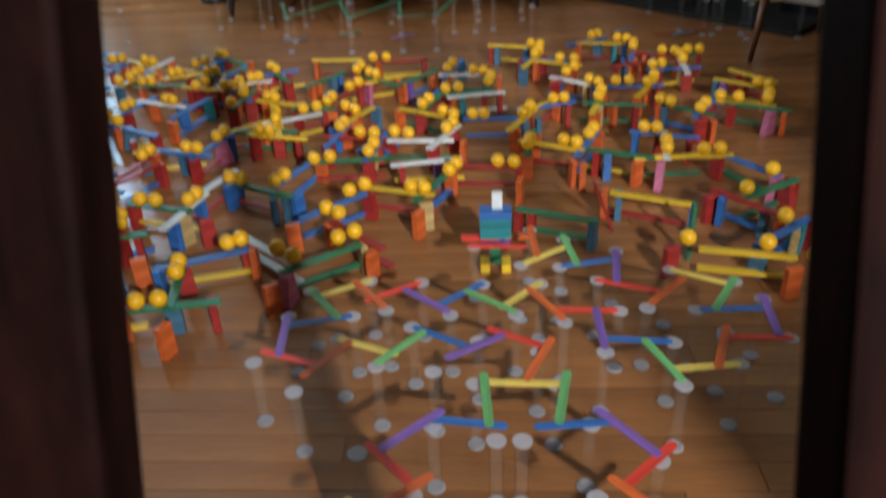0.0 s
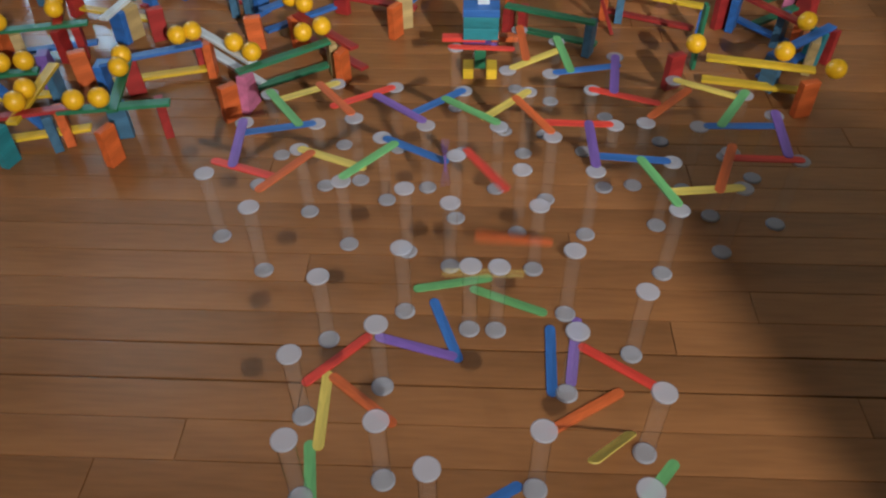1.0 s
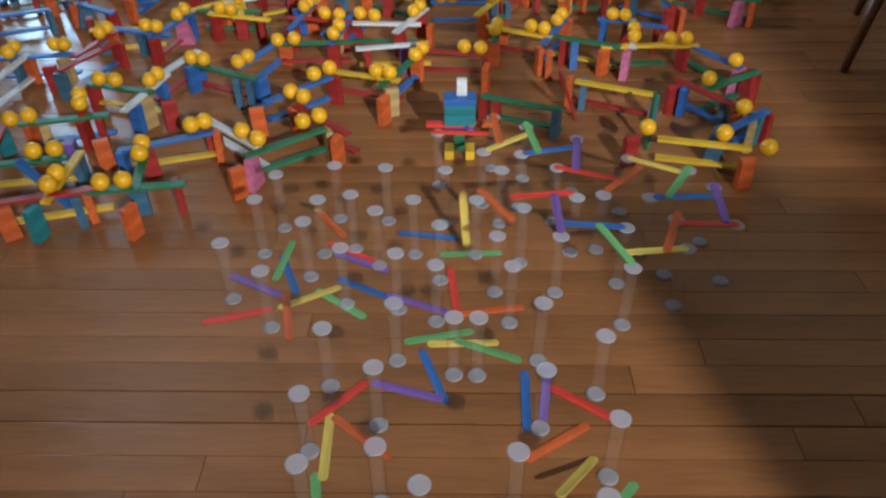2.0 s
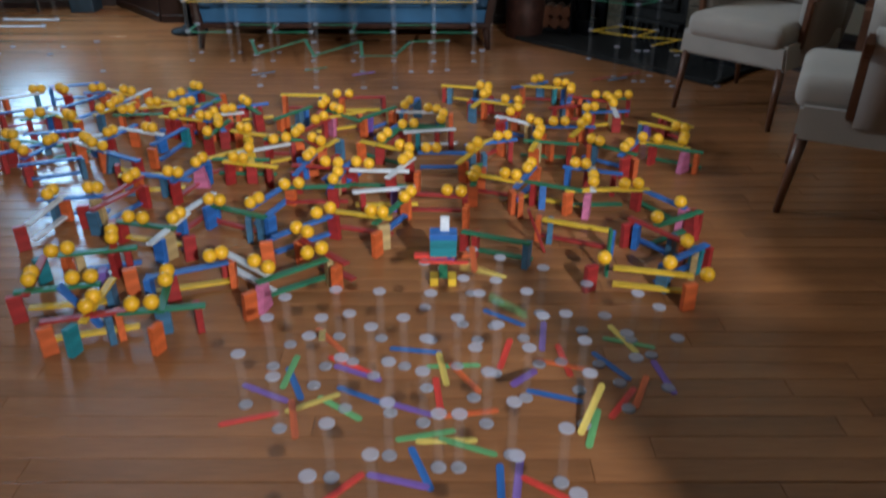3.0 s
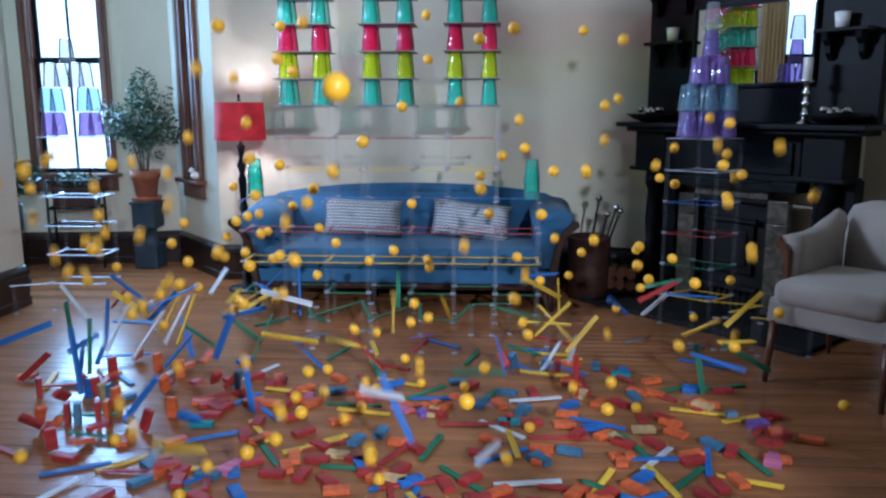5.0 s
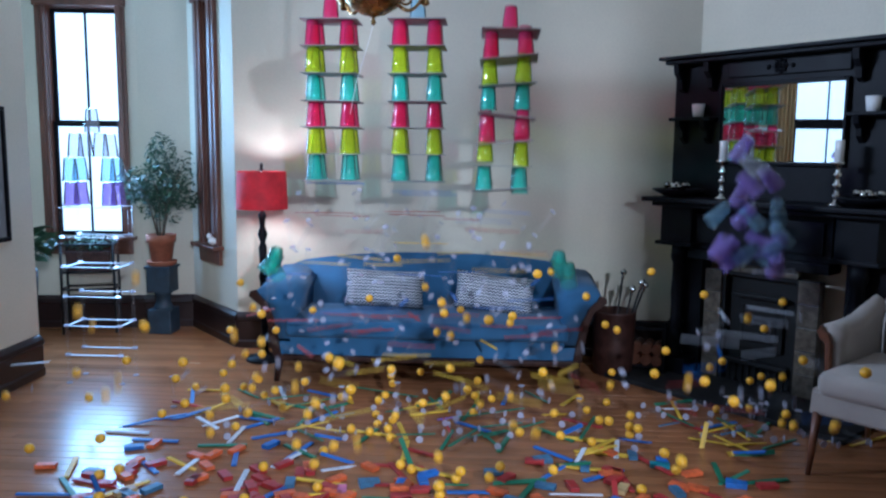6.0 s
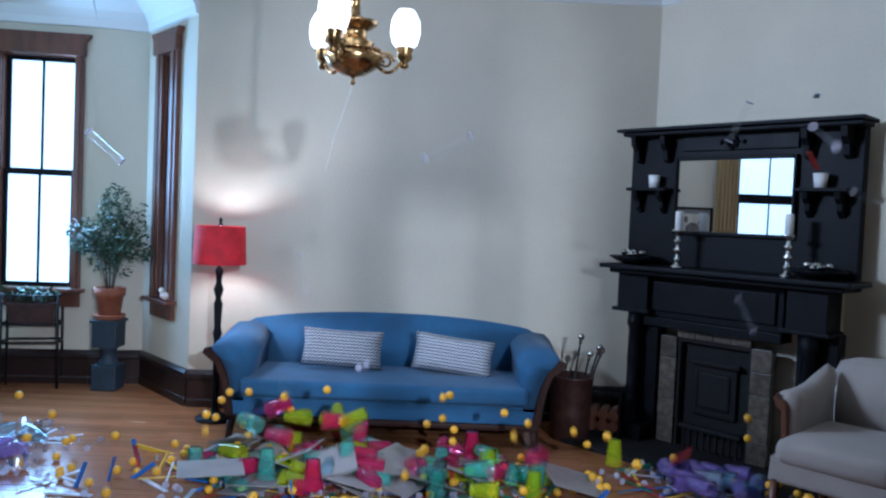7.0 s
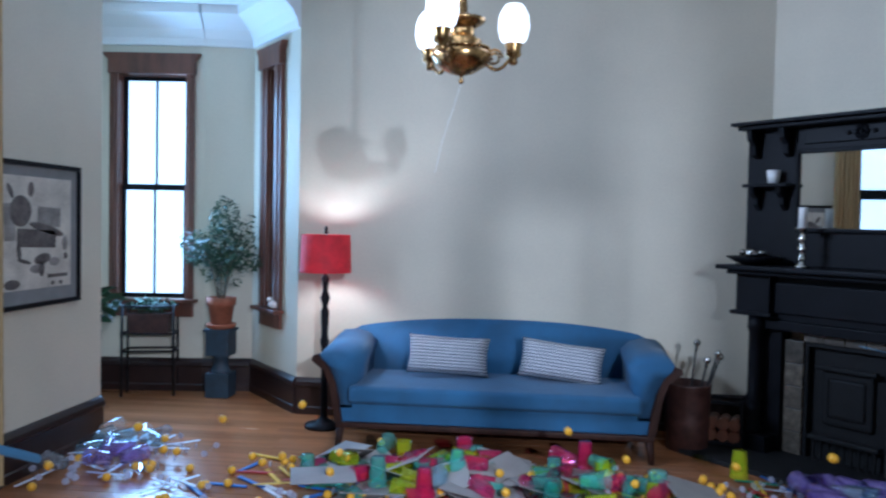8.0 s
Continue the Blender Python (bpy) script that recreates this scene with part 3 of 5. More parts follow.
fire_basket(pose(0.76, 5.75, 0))
for k, (dx, dy, rx, ry) in enumerate(((-0.04, 0.02, -4, 7), (0.0, -0.03, 4, 15), (0.04, 0.03, -3, 19), (0.02, 0.0, 5, 10))):
    iron = thing("fire_iron", "iron poker with ball handle standing in the bin", "poker", pose(0.76 + dx * 0.4, 5.75 + dy, 0.03, rx, ry, 0), "fire irons in the bin")
    bm = bmesh.new()
    rod(bm, (0, 0, 0), (0, 0, 0.6 - 0.03 * k), 0.007, 8)
    part("shaft", bm, M_IRON, iron)
    bm = bmesh.new()
    z = 0.6 - 0.03 * k
    lathe(bm, [(0.004, z), (0.014, z + 0.02), (0.008, z + 0.035), (0.022, z + 0.05), (0.024, z + 0.065), (0.012, z + 0.08), (0.002, z + 0.085)], 10)
    part("handle", bm, M_SILVER, iron, "polished ball handle")


rack = thing("log_rack", "low dark rack holding reddish logs beside the hearth", "rack", pose(1.0, 5.78, 0, 0, 0, -20))
for x in (-0.11, 0.11):
    for y in (-0.08, 0.08):
        boxed("post", (x, y, 0.17), (0.02, 0.02, 0.34), M_EBONY, rack)
for z in (0.06, 0.32):
    boxed("frame_rail", (0, -0.08, z), (0.22, 0.016, 0.022), M_EBONY, rack)
    boxed("frame_rail", (0, 0.08, z), (0.22, 0.016, 0.022), M_EBONY, rack)
for k in range(6):
    bm = bmesh.new()
    x, z = -0.07 + 0.07 * (k % 3), 0.108 + 0.075 * (k // 3)
    rod(bm, (x, -0.1, z), (x + 0.005, 0.1, z), 0.036, 10, 0.033)
    part("log", bm, M_TRIM, rack)


# ---- armchairs and side table ----
def armchair(m, label):
    """Upholstered armchair with rolled arms that sweep up into the back; front towards -y."""
    ob = thing("armchair", label, "armchair", m, "armchairs")
    bm = bmesh.new()
    outline = [(-0.25, 0.34), (-0.27, 0.60), (-0.265, 0.74), (-0.235, 0.815), (-0.15, 0.845), (0, 0.855), (0.15, 0.845), (0.235, 0.815), (0.265, 0.74), (0.27, 0.60), (0.25, 0.34)]
    prism(bm, outline, 0.13, pose(0, 0.25, 0, -10), 0.045)
    part("backrest", bm, M_CREAM, ob, smooth=True)
    bm = bmesh.new()
    cushion_box(bm, (0, -0.02, 0.445), (0.50, 0.63, 0.12), 0.045)
    part("seat", bm, M_CREAM, ob, smooth=True)
    bm = bmesh.new()
    prism(bm, [(-0.28, 0.295), (0.28, 0.295), (0.272, 0.41), (-0.272, 0.41)], 0.62, pose(0, -0.31, 0), 0.012)
    part("skirt", bm, M_CREAM, ob)
    for s in (-1, 1):
        # the roll narrows, and rises in a sweep towards the back
        bm = bmesh.new()
        prof = [(0.225, 0.36), (0.23, 0.60), (0.22, 0.645), (0.235, 0.68), (0.27, 0.695), (0.31, 0.685), (0.325, 0.655), (0.315, 0.625), (0.29, 0.61), (0.285, 0.36)]
        rings = []
        for y, lift, slim in ((-0.14, 0.0, 0.0), (-0.06, 0.0, 0.0), (0.05, 0.0, 0.0), (0.14, 0.012, 0.005), (0.22, 0.04, 0.015), (0.29, 0.065, 0.03), (0.35, 0.07, 0.035)):
            rings.append([bm.verts.new((s * (x - slim * (x > 0.27)), y, z + lift * max(0.0, (z - 0.45) / 0.2))) for x, z in prof])
        for p, q in zip(rings, rings[1:]):
            for i in range(len(prof)):
                bm.faces.new((p[i], p[(i + 1) % len(prof)], q[(i + 1) % len(prof)], q[i]))
        bm.faces.new(rings[0][::-1])
        bm.faces.new(rings[-1])
        bmesh.ops.recalc_face_normals(bm, faces=bm.faces)
        part("arm", bm, M_CREAM, ob, smooth=True)
        bm = bmesh.new()
        prism(bm, [(s * x, z) for x, z in [(0.315, 0.682), (0.334, 0.65), (0.316, 0.615), (0.29, 0.595), (0.28, 0.38), (0.252, 0.38), (0.262, 0.615), (0.276, 0.645), (0.30, 0.655)]], 0.03, pose(0, -0.168, 0), 0.005)
        part("arm_facing", bm, M_LEG, ob, "curved dark wooden arm support")
        for y in (-0.28, 0.30):
            bm = bmesh.new()
            rod(bm, (s * 0.25, y, 0.31), (s * 0.262, y + (-0.03 if y < 0 else 0.06), 0), 0.022, 10, 0.012)
            part("leg", bm, M_LEG, ob)
    return ob


armchair(pose(1.81, 4.14, 0, 0, 0, -47), "cream upholstered armchair with walnut legs beside the fireplace")
armchair(pose(1.87, 2.93, 0, 0, 0, -116) @ Matrix.Diagonal((1.06, 1.06, 1.04, 1)), "cream upholstered armchair with walnut legs at the room's edge")

tab = thing("side_table", "round dark wooden pedestal table between the armchairs", "table", pose(2.34, 3.78, 0))
bm = bmesh.new()
lathe(bm, [(0.02, 0.60), (0.26, 0.60), (0.275, 0.615), (0.27, 0.63), (0.02, 0.63)], 32)
part("tabletop", bm, M_EBONY, tab)
bm = bmesh.new()
lathe(bm, [(0.05, 0.16), (0.06, 0.2), (0.03, 0.25), (0.045, 0.4), (0.028, 0.5), (0.06, 0.6)], 16)
part("pedestal", bm, M_EBONY, tab)
for k in range(3):
    bm = bmesh.new()
    a = k * 2.094 + 0.4
    rod(bm, (0.02 * math.cos(a), 0.02 * math.sin(a), 0.2), (0.24 * math.cos(a), 0.24 * math.sin(a), 0.012), 0.024, 8, 0.013)
    part("foot", bm, M_EBONY, tab)


# ---- plants in the bay ----
def leafy(bm, centre, spread, count, size, rnd):
    for k in range(count):
        while True:
            p = Vector((rnd.uniform(-1, 1), rnd.uniform(-1, 1), rnd.uniform(-1, 1)))
            if p.length < 1:
                break
        c = Vector(centre) + Vector((p.x * spread[0], p.y * spread[1], p.z * spread[2]))
        m = Matrix.Translation(c) @ Euler((rnd.uniform(-1, 1), rnd.uniform(-0.9, 0.9), rnd.uniform(0, 6.28))).to_matrix().to_4x4()
        s = size * rnd.uniform(0.6, 1.25)
        q = [m @ Vector(v) for v in ((0, -s, 0), (s * 0.36, -s * 0.2, s * 0.1), (s * 0.25, s * 0.5, 0), (0, s, -s * 0.2), (-s * 0.25, s * 0.5, 0), (-s * 0.36, -s * 0.2, s * 0.1))]
        bm.faces.new([bm.verts.new(v) for v in q])


def potted_tree(m):
    ob = thing("potted_tree", "small leafy weeping fig in a terracotta pot", "plant", m)
    bm = bmesh.new()
    lathe(bm, [(0.115, 0.004), (0.12, 0.022), (0.112, 0.024), (0.08, 0.018)], 24)
    lathe(bm, [(0.078, 0.012), (0.102, 0.17), (0.114, 0.172), (0.118, 0.235), (0.106, 0.235), (0.095, 0.19)], 24)
    part("pot", bm, M_TERRA, ob, "terracotta pot with thick rim")
    bm = bmesh.new()
    lathe(bm, [(0.001, 0.2), (0.098, 0.2), (0.098, 0.205), (0.001, 0.21)], 16)
    part("soil", bm, M_SOIL, ob)
    rnd = random.Random(11)
    bm = bmesh.new()
    tips = []
    for k in range(9):
        a = k * 0.7
        p = Vector((0.02 * math.cos(a), 0.02 * math.sin(a), 0.2))
        q = Vector((rnd.uniform(0.04, 0.13) * math.cos(a), rnd.uniform(0.04, 0.13) * math.sin(a), rnd.uniform(0.42, 0.6)))
        r = q + Vector((rnd.uniform(0.05, 0.22) * math.cos(a), rnd.uniform(0.05, 0.2) * math.sin(a), rnd.uniform(0.05, 0.32)))
        rod(bm, p, q, 0.007, 6, 0.005)
        rod(bm, q, r, 0.005, 6, 0.002)
        tips += [q, r, (q + r) / 2]
    part("trunk", bm, M_BARK, ob)
    bm = bmesh.new()
    for p in tips:
        leafy(bm, p, (0.11, 0.11, 0.11), 46, 0.024, rnd)
    leafy(bm, (0.02, 0, 0.86), (0.13, 0.12, 0.19), 330, 0.024, rnd)
    leafy(bm, (-0.2, 0, 0.58), (0.14, 0.11, 0.10), 190, 0.024, rnd)
    leafy(bm, (0.2, 0, 0.52), (0.15, 0.11, 0.09), 180, 0.024, rnd)
    leafy(bm, (0.0, 0, 0.66), (0.20, 0.14, 0.16), 260, 0.024, rnd)
    part("crown", bm, M_LEAF, ob)
    return ob


ped = thing("plant_pedestal", "blue-grey square plant pedestal in the bay", "pedestal", pose(-2.727, 6.62, 0))
bm = bmesh.new()
box(bm, (0, 0, 0.10), (0.19, 0.19, 0.20), bevel=0.012)
lathe(bm, [(0.09, 0.195), (0.07, 0.22), (0.055, 0.26), (0.06, 0.31), (0.085, 0.34)], 16)
box(bm, (0, 0, 0.435), (0.19, 0.19, 0.20), bevel=0.012)
box(bm, (0, 0, 0.54), (0.215, 0.215, 0.022), bevel=0.005)
part("block", bm, M_SLATE, ped)
bm = bmesh.new()
lathe(bm, [(0.09, 0.55), (0.115, 0.566), (0.11, 0.57), (0.08, 0.562)], 20)
part("saucer", bm, M_TERRA, ped, "terracotta saucer")
potted_tree(pose(-2.727, 6.62, 0.567))

stand = thing("plant_stand", "black iron plant stand with planter under the window", "plant stand", pose(-3.315, 6.60, 0, 0, 0, 16))
for x in (-0.2, 0.2):
    for y in (-0.1, 0.1):
        bm = bmesh.new()
        rod(bm, (x, y, 0), (x * 0.97, y, 0.74), 0.011, 8)
        part("leg", bm, M_IRON, stand)
for z in (0.36, 0.50, 0.72):
    bm = bmesh.new()
    for a, b in (((-0.2, -0.1), (0.2, -0.1)), ((0.2, -0.1), (0.2, 0.1)), ((0.2, 0.1), (-0.2, 0.1)), ((-0.2, 0.1), (-0.2, -0.1))):
        rod(bm, (*a, z), (*b, z), 0.009, 8)
    part("rail", bm, M_IRON, stand)
bm = bmesh.new()
prism(bm, [(-0.15, 0.5), (0.15, 0.5), (0.17, 0.66), (-0.17, 0.66)], 0.17, pose(0, -0.085, 0), 0.01)
part("planter", bm, M_WICKER, stand, "dark brown oblong planter")
bm = bmesh.new()
rnd = random.Random(5)
leafy(bm, (0, 0, 0.72), (0.19, 0.1, 0.06), 200, 0.03, rnd)
part("foliage", bm, M_LEAF, stand)

fern = thing("tall_plant", "dark broad-leaved plant on a tall blue-grey stand behind the wall", "plant", pose(-3.42, 5.78, 0))
bm = bmesh.new()
lathe(bm, [(0.14, 0), (0.15, 0.05), (0.09, 0.12), (0.08, 0.36), (0.10, 0.40), (0.13, 0.42), (0.14, 0.62), (0.13, 0.63)], 20)
part("stand", bm, M_SLATE, fern)
bm = bmesh.new()
rnd = random.Random(8)
leafy(bm, (0.05, 0, 0.82), (0.22, 0.2, 0.16), 60, 0.09, rnd)
part("leaves", bm, M_LEAF, fern)

bird = thing("bird_figurine", "small white ceramic bird on the window sill", "figurine", pose(-2.22, 6.43, 0.742, 0, 0, 30))
bm = bmesh.new()
bmesh.ops.create_uvsphere(bm, u_segments=14, v_segments=8, radius=0.04, matrix=Matrix.Translation((0, 0, 0.035)) @ Matrix.Diagonal((1.3, 0.8, 0.85, 1)))
bmesh.ops.create_uvsphere(bm, u_segments=10, v_segments=6, radius=0.022, matrix=Matrix.Translation((-0.04, 0, 0.075)))
prism(bm, [(0.04, 0.035), (0.10, 0.05), (0.10, 0.06), (0.04, 0.055)], 0.02, pose(0, -0.01, 0))
part("body", bm, M_WHITE, bird, smooth=True)

# picture on the west wall
pic = thing("framed_picture", "dark framed aged print of an animal in grey ink", "picture", pose(-3.02, 4.702, 1.32, 0, 0, 90))
for c, d in (((0, -0.014, 0.39), (0.78, 0.028, 0.025)), ((0, -0.014, -0.39), (0.78, 0.028, 0.025)), ((-0.3775, -0.014, 0), (0.025, 0.028, 0.755)), ((0.3775, -0.014, 0), (0.025, 0.028, 0.755))):
    boxed("frame", c, d, M_EBONY, pic)
boxed("mat_board", (0, -0.006, 0), (0.73, 0.01, 0.755), M_MATBOARD, pic, bevel=0)
boxed("print", (-0.03, -0.012, 0.01), (0.66, 0.006, 0.62), M_PAPER, pic, bevel=0)


def inked(name, shapes, material, depth):
    """Round and square patches of ink on the print: (square, x, z, width, height, turn)."""
    for square, x, z, w, h, rot in shapes:
        bm = bmesh.new()
        m = pose(x, depth, z, 90, 0, 0) @ Matrix.Rotation(radians(rot), 4, "Z") @ Matrix.Diagonal((w, h, 1, 1))
        lathe(bm, [(0.707, 0), (0.68, 0.0015)] if square else [(0.5, 0), (0.47, 0.0015)], 4 if square else 18, m @ Matrix.Rotation(radians(45 if square else 0), 4, "Z"))
        part(name, bm, material, pic)


inked("ink_wash", ((1, 0.09, 0.10, 0.21, 0.11, -2), (1, -0.25, 0.07, 0.09, 0.20, 3), (0, 0.14, -0.155, 0.10, 0.05, 0), (0, -0.02, -0.19, 0.12, 0.05, 0), (0, 0.24, -0.05, 0.05, 0.09, 0)), M_WASH, -0.0152)
inked("ink_patch", ((0, -0.16, 0.13, 0.18, 0.17, 10), (0, -0.245, 0.235, 0.035, 0.09, 32), (0, -0.075, 0.25, 0.05, 0.085, -6), (1, -0.02, -0.02, 0.34, 0.10, -2), (0, 0.07, 0.03, 0.32, 0.05, -12),
                  (0, -0.175, -0.09, 0.035, 0.10, 10), (0, -0.13, -0.145, 0.12, 0.022, -12), (0, 0.03, -0.135, 0.15, 0.06, 8), (0, 0.02, -0.19, 0.05, 0.09, 0), (0, -0.23, -0.265, 0.13, 0.055, 0),
                  (0, 0.245, -0.125, 0.035, 0.04, 0)), M_INK, -0.0170)
inked("caption_bar", ((1, 0.165, -0.235, 0.19, 0.02, 0), (0, 0.12, -0.277, 0.035, 0.025, 0), (0, 0.195, -0.277, 0.035, 0.025, 0)), M_INK, -0.0190)

# curtain beside the west window
cur = thing("curtain", "long tan curtain beside the west window", "curtain", pose(-2.95, 4.17, 0))
bm = bmesh.new()
pts = [(0.035 * math.sin(i * 0.9), -0.13 + 0.26 * i / 40) for i in range(41)]
lo = [bm.verts.new((x, y, 0.05)) for x, y in pts]
hi = [bm.verts.new((x * 0.7, y, 2.7)) for x, y in pts]
lo2 = [bm.verts.new((x + 0.006, y, 0.05)) for x, y in pts]
hi2 = [bm.verts.new((x * 0.7 + 0.006, y, 2.7)) for x, y in pts]
for i in range(40):
    bm.faces.new((lo[i], lo[i + 1], hi[i + 1], hi[i]))
    bm.faces.new((lo2[i + 1], lo2[i], hi2[i], hi2[i + 1]))
part("panel", bm, M_CURTAIN, cur, smooth=True)
bm = bmesh.new()
rod(bm, (0, -1.4, 2.7), (0, 0.15, 2.7), 0.014)
part("curtain_rod", bm, M_BRASS, cur)


# ---- chandelier ----
def chandelier(m):
    """Gas-style brass chandelier; its origin is the bottom of the pendant."""
    ob = thing("chandelier", "ornate brass chandelier with three opal glass globes", "chandelier", m)
    bm = bmesh.new()
    lathe(bm, [(0.004, 0.0), (0.012, 0.012), (0.005, 0.028), (0.012, 0.035), (0.05, 0.045), (0.10, 0.075), (0.125, 0.115), (0.11, 0.135), (0.09, 0.14)], 28)
    part("bowl", bm, M_BRASS, ob, "dark bronze bowl")
    bm = bmesh.new()
    lathe(bm, [(0.085, 0.138), (0.092, 0.15), (0.075, 0.165), (0.085, 0.175), (0.055, 0.19), (0.05, 0.225), (0.066, 0.235), (0.09, 0.25), (0.098, 0.262), (0.05, 0.272), (0.022, 0.29), (0.018, 0.35), (0.03, 0.37), (0.014, 0.4), (0.014, 1.25)], 24)
    for k in range(26):
        a = k * 2 * math.pi / 26
        lathe(bm, [(0.002, 0), (0.009, 0.006), (0.009, 0.012), (0.002, 0.018)], 6, pose(0.108 * math.cos(a), 0.108 * math.sin(a), 0.135))
    part("stem", bm, M_BRASS, ob)
    for k in range(3):
        a = radians(14 + 120 * k)
        arm = bmesh.new()
        prev = None
        for i in range(21):
            s = i / 20
            r = 0.09 + 0.125 * s
            z = 0.10 - 0.05 * math.sin(s * math.pi) + 0.035 * s
            q = Vector((r * math.cos(a), r * math.sin(a), z))
            if prev is not None:
                rod(arm, prev, q, 0.008, 6)
            prev = q
        prev = None
        for i in range(22):
            th = i / 21 * 1.7 * 2 * math.pi
            rr = 0.036 * (1 - i / 30)
            r = 0.135 + rr * math.cos(th)
            q = Vector((r * math.cos(a), r * math.sin(a), 0.115 + rr * math.sin(th)))
            if prev is not None:
                rod(arm, prev, q, 0.006, 6)
            prev = q
        armo = part("arm", arm, M_BRASS, ob, "scrolled brass arm")
        bm = bmesh.new()
        lathe(bm, [(0.012, 0.10), (0.02, 0.11), (0.014, 0.125), (0.034, 0.14), (0.03, 0.165), (0.038, 0.185), (0.036, 0.195)], 16, pose(0.215 * math.cos(a), 0.215 * math.sin(a), -0.012))
        part("fitter", bm, M_BRASS, armo)
        bm = bmesh.new()
        lathe(bm, [(0.035, 0.19), (0.062, 0.215), (0.075, 0.26), (0.07, 0.31), (0.05, 0.345), (0.04, 0.355)], 24, pose(0.215 * math.cos(a), 0.215 * math.sin(a), -0.022) @ Matrix.Diagonal((0.86, 0.86, 1, 1)), cap=False)
        part("globe", bm, M_GLOBE, armo, "glowing opal glass globe", smooth=True)
    bm = bmesh.new()
    lathe(bm, [(0.015, 1.225), (0.08, 1.25), (0.09, 1.272)], 24)
    part("ceiling_rose", bm, M_BRASS, ob)
    return ob


chandelier(pose(-0.558, 3.6, 1.953) @ Matrix.Diagonal((0.93, 0.93, 0.93, 1)))
st = thing("hanging_string", "thin white string hanging from the chandelier", "string", pose(-0.558, 3.6, 0))
bm = bmesh.new()
rod(bm, (0, 0, 1.957), (-0.03, 0.01, 1.86), 0.001, 6)
rod(bm, (-0.03, 0.01, 1.86), (-0.07, 0.02, 1.74), 0.001, 6)
rod(bm, (-0.07, 0.02, 1.74), (-0.095, 0.02, 1.62), 0.001, 6)
part("cord", bm, M_STRING, st)


# ---- raked posts that the camera passes between ----
def raked_post(x, y, lean, label):
    """A square dark post that leans away; origin at its foot."""
    ob = thing("wooden_post", label, "post", Matrix.Translation((x, y, 0)) @ pose(0, 0, 0, -18, lean, 4), "posts of a chair back")
    bm = bmesh.new()
    box(bm, (0, 0, 0.75), (0.075, 0.04, 1.5), bevel=0.005)
    part("shaft", bm, M_POST, ob)
    return ob


POSTS = [(raked_post(-0.070, 0.37, 3, "near-black raked wooden post close to the camera"), -0.070, 0.37, 3),
         (raked_post(0.318, 0.39, 0, "near-black raked wooden post close to the camera"), 0.318, 0.39, 0)]

# ---- pieces of the chain reaction: meshes shared by colour ----
MESHES = {}


def rounded_stick(length, width, thick):
    n = 5
    r = width / 2
    out = []
    for i in range(n + 1):
        a = -math.pi / 2 + math.pi * i / n
        out.append((length / 2 - r + r * math.cos(a), r * math.sin(a)))
    for i in range(n + 1):
        a = math.pi / 2 + math.pi * i / n
        out.append((-length / 2 + r + r * math.cos(a), r * math.sin(a)))
    bm = bmesh.new()
    prism(bm, out, thick, pose(0, 0, -thick / 2, 90) @ Matrix.Diagonal((1, -1, 1, 1)))
    return bm


def piece(kind, colour):
    if (kind, colour) not in MESHES:
        bm = bmesh.new()
        if kind == "craft_stick":
            bm.free()
            bm = rounded_stick(0.15, 0.018, 0.0022)
        elif kind == "plank":
            box(bm, (0, 0, 0), (0.24, 0.024, 0.008), bevel=0.0012)
        elif kind == "short_plank":
            box(bm, (0, 0, 0), (0.17, 0.026, 0.009), bevel=0.0012)
        elif kind == "block":
            box(bm, (0, 0, 0), (0.042, 0.02, 0.091), bevel=0.0015)
        elif kind == "wedge_block":
            prism(bm, [(-0.032, -0.0455), (0.032, -0.0455), (0.018, 0.0455), (-0.018, 0.0455)], 0.026, pose(0, -0.013, 0), 0.0012)
        MESHES[kind, colour] = mesh_of(kind + "_" + PAINT[colour][0].replace(" ", "_"), bm, WOOD[colour])
    return MESHES[kind, colour]


WORDS = {"craft_stick": "craft stick with rounded ends", "plank": "thin painted wooden plank", "short_plank": "short plank standing on end", "block": "upright wooden domino block", "wedge_block": "tapered wooden block"}


def wooden(kind, colour, m, group):
    return placed(kind, piece(kind, colour), m, PAINT[colour][0] + " " + WORDS[kind], kind.replace("_", " "), group)


bm = bmesh.new()
bmesh.ops.create_uvsphere(bm, u_segments=20, v_segments=12, radius=0.0225)
BALL = mesh_of("ball", bm, M_BALL)
BALL.shade_smooth()


def ball(x, y, z):
    return placed("ball", BALL, pose(x, y, z), "yellow plastic ball of table-tennis size", "ball", "yellow balls")


TUBE_H = 0.183


CHAIN_H = 0.162


def tube_thing(h):
    """A clear tube of height h with a frosted cap at each end; origin in the middle."""
    ob = thing("acrylic_tube", "clear acrylic tube with frosted white end caps", "tube", None, "clear tubes")
    bm = bmesh.new()
    lathe(bm, [(0.0125, 0.005 - h / 2), (0.0125, h / 2 - 0.005)], 14, cap=False)
    part("tube", bm, M_TUBE, ob, "clear tube wall")
    for s in (-1, 1):
        bm = bmesh.new()
        steps = [(0.015, h / 2 - 0.005), (0.0185, h / 2 - 0.003), (0.0185, h / 2 - 0.0005), (0.016, h / 2)]
        lathe(bm, steps if s > 0 else [(r, -z) for r, z in steps[::-1]], 16)
        part("cap", bm, M_CAP, ob, "frosted round cap")
    return ob


TUBES = {}


def tube(x, y, z, h=TUBE_H):
    """A standing tube whose foot is at z."""
    m = pose(x, y, z + h / 2)
    if h not in TUBES:
        TUBES[h] = tube_thing(h)
        TUBES[h].matrix_world = m
        return TUBES[h]
    return copy_thing(TUBES[h], m)


CUPS = {}


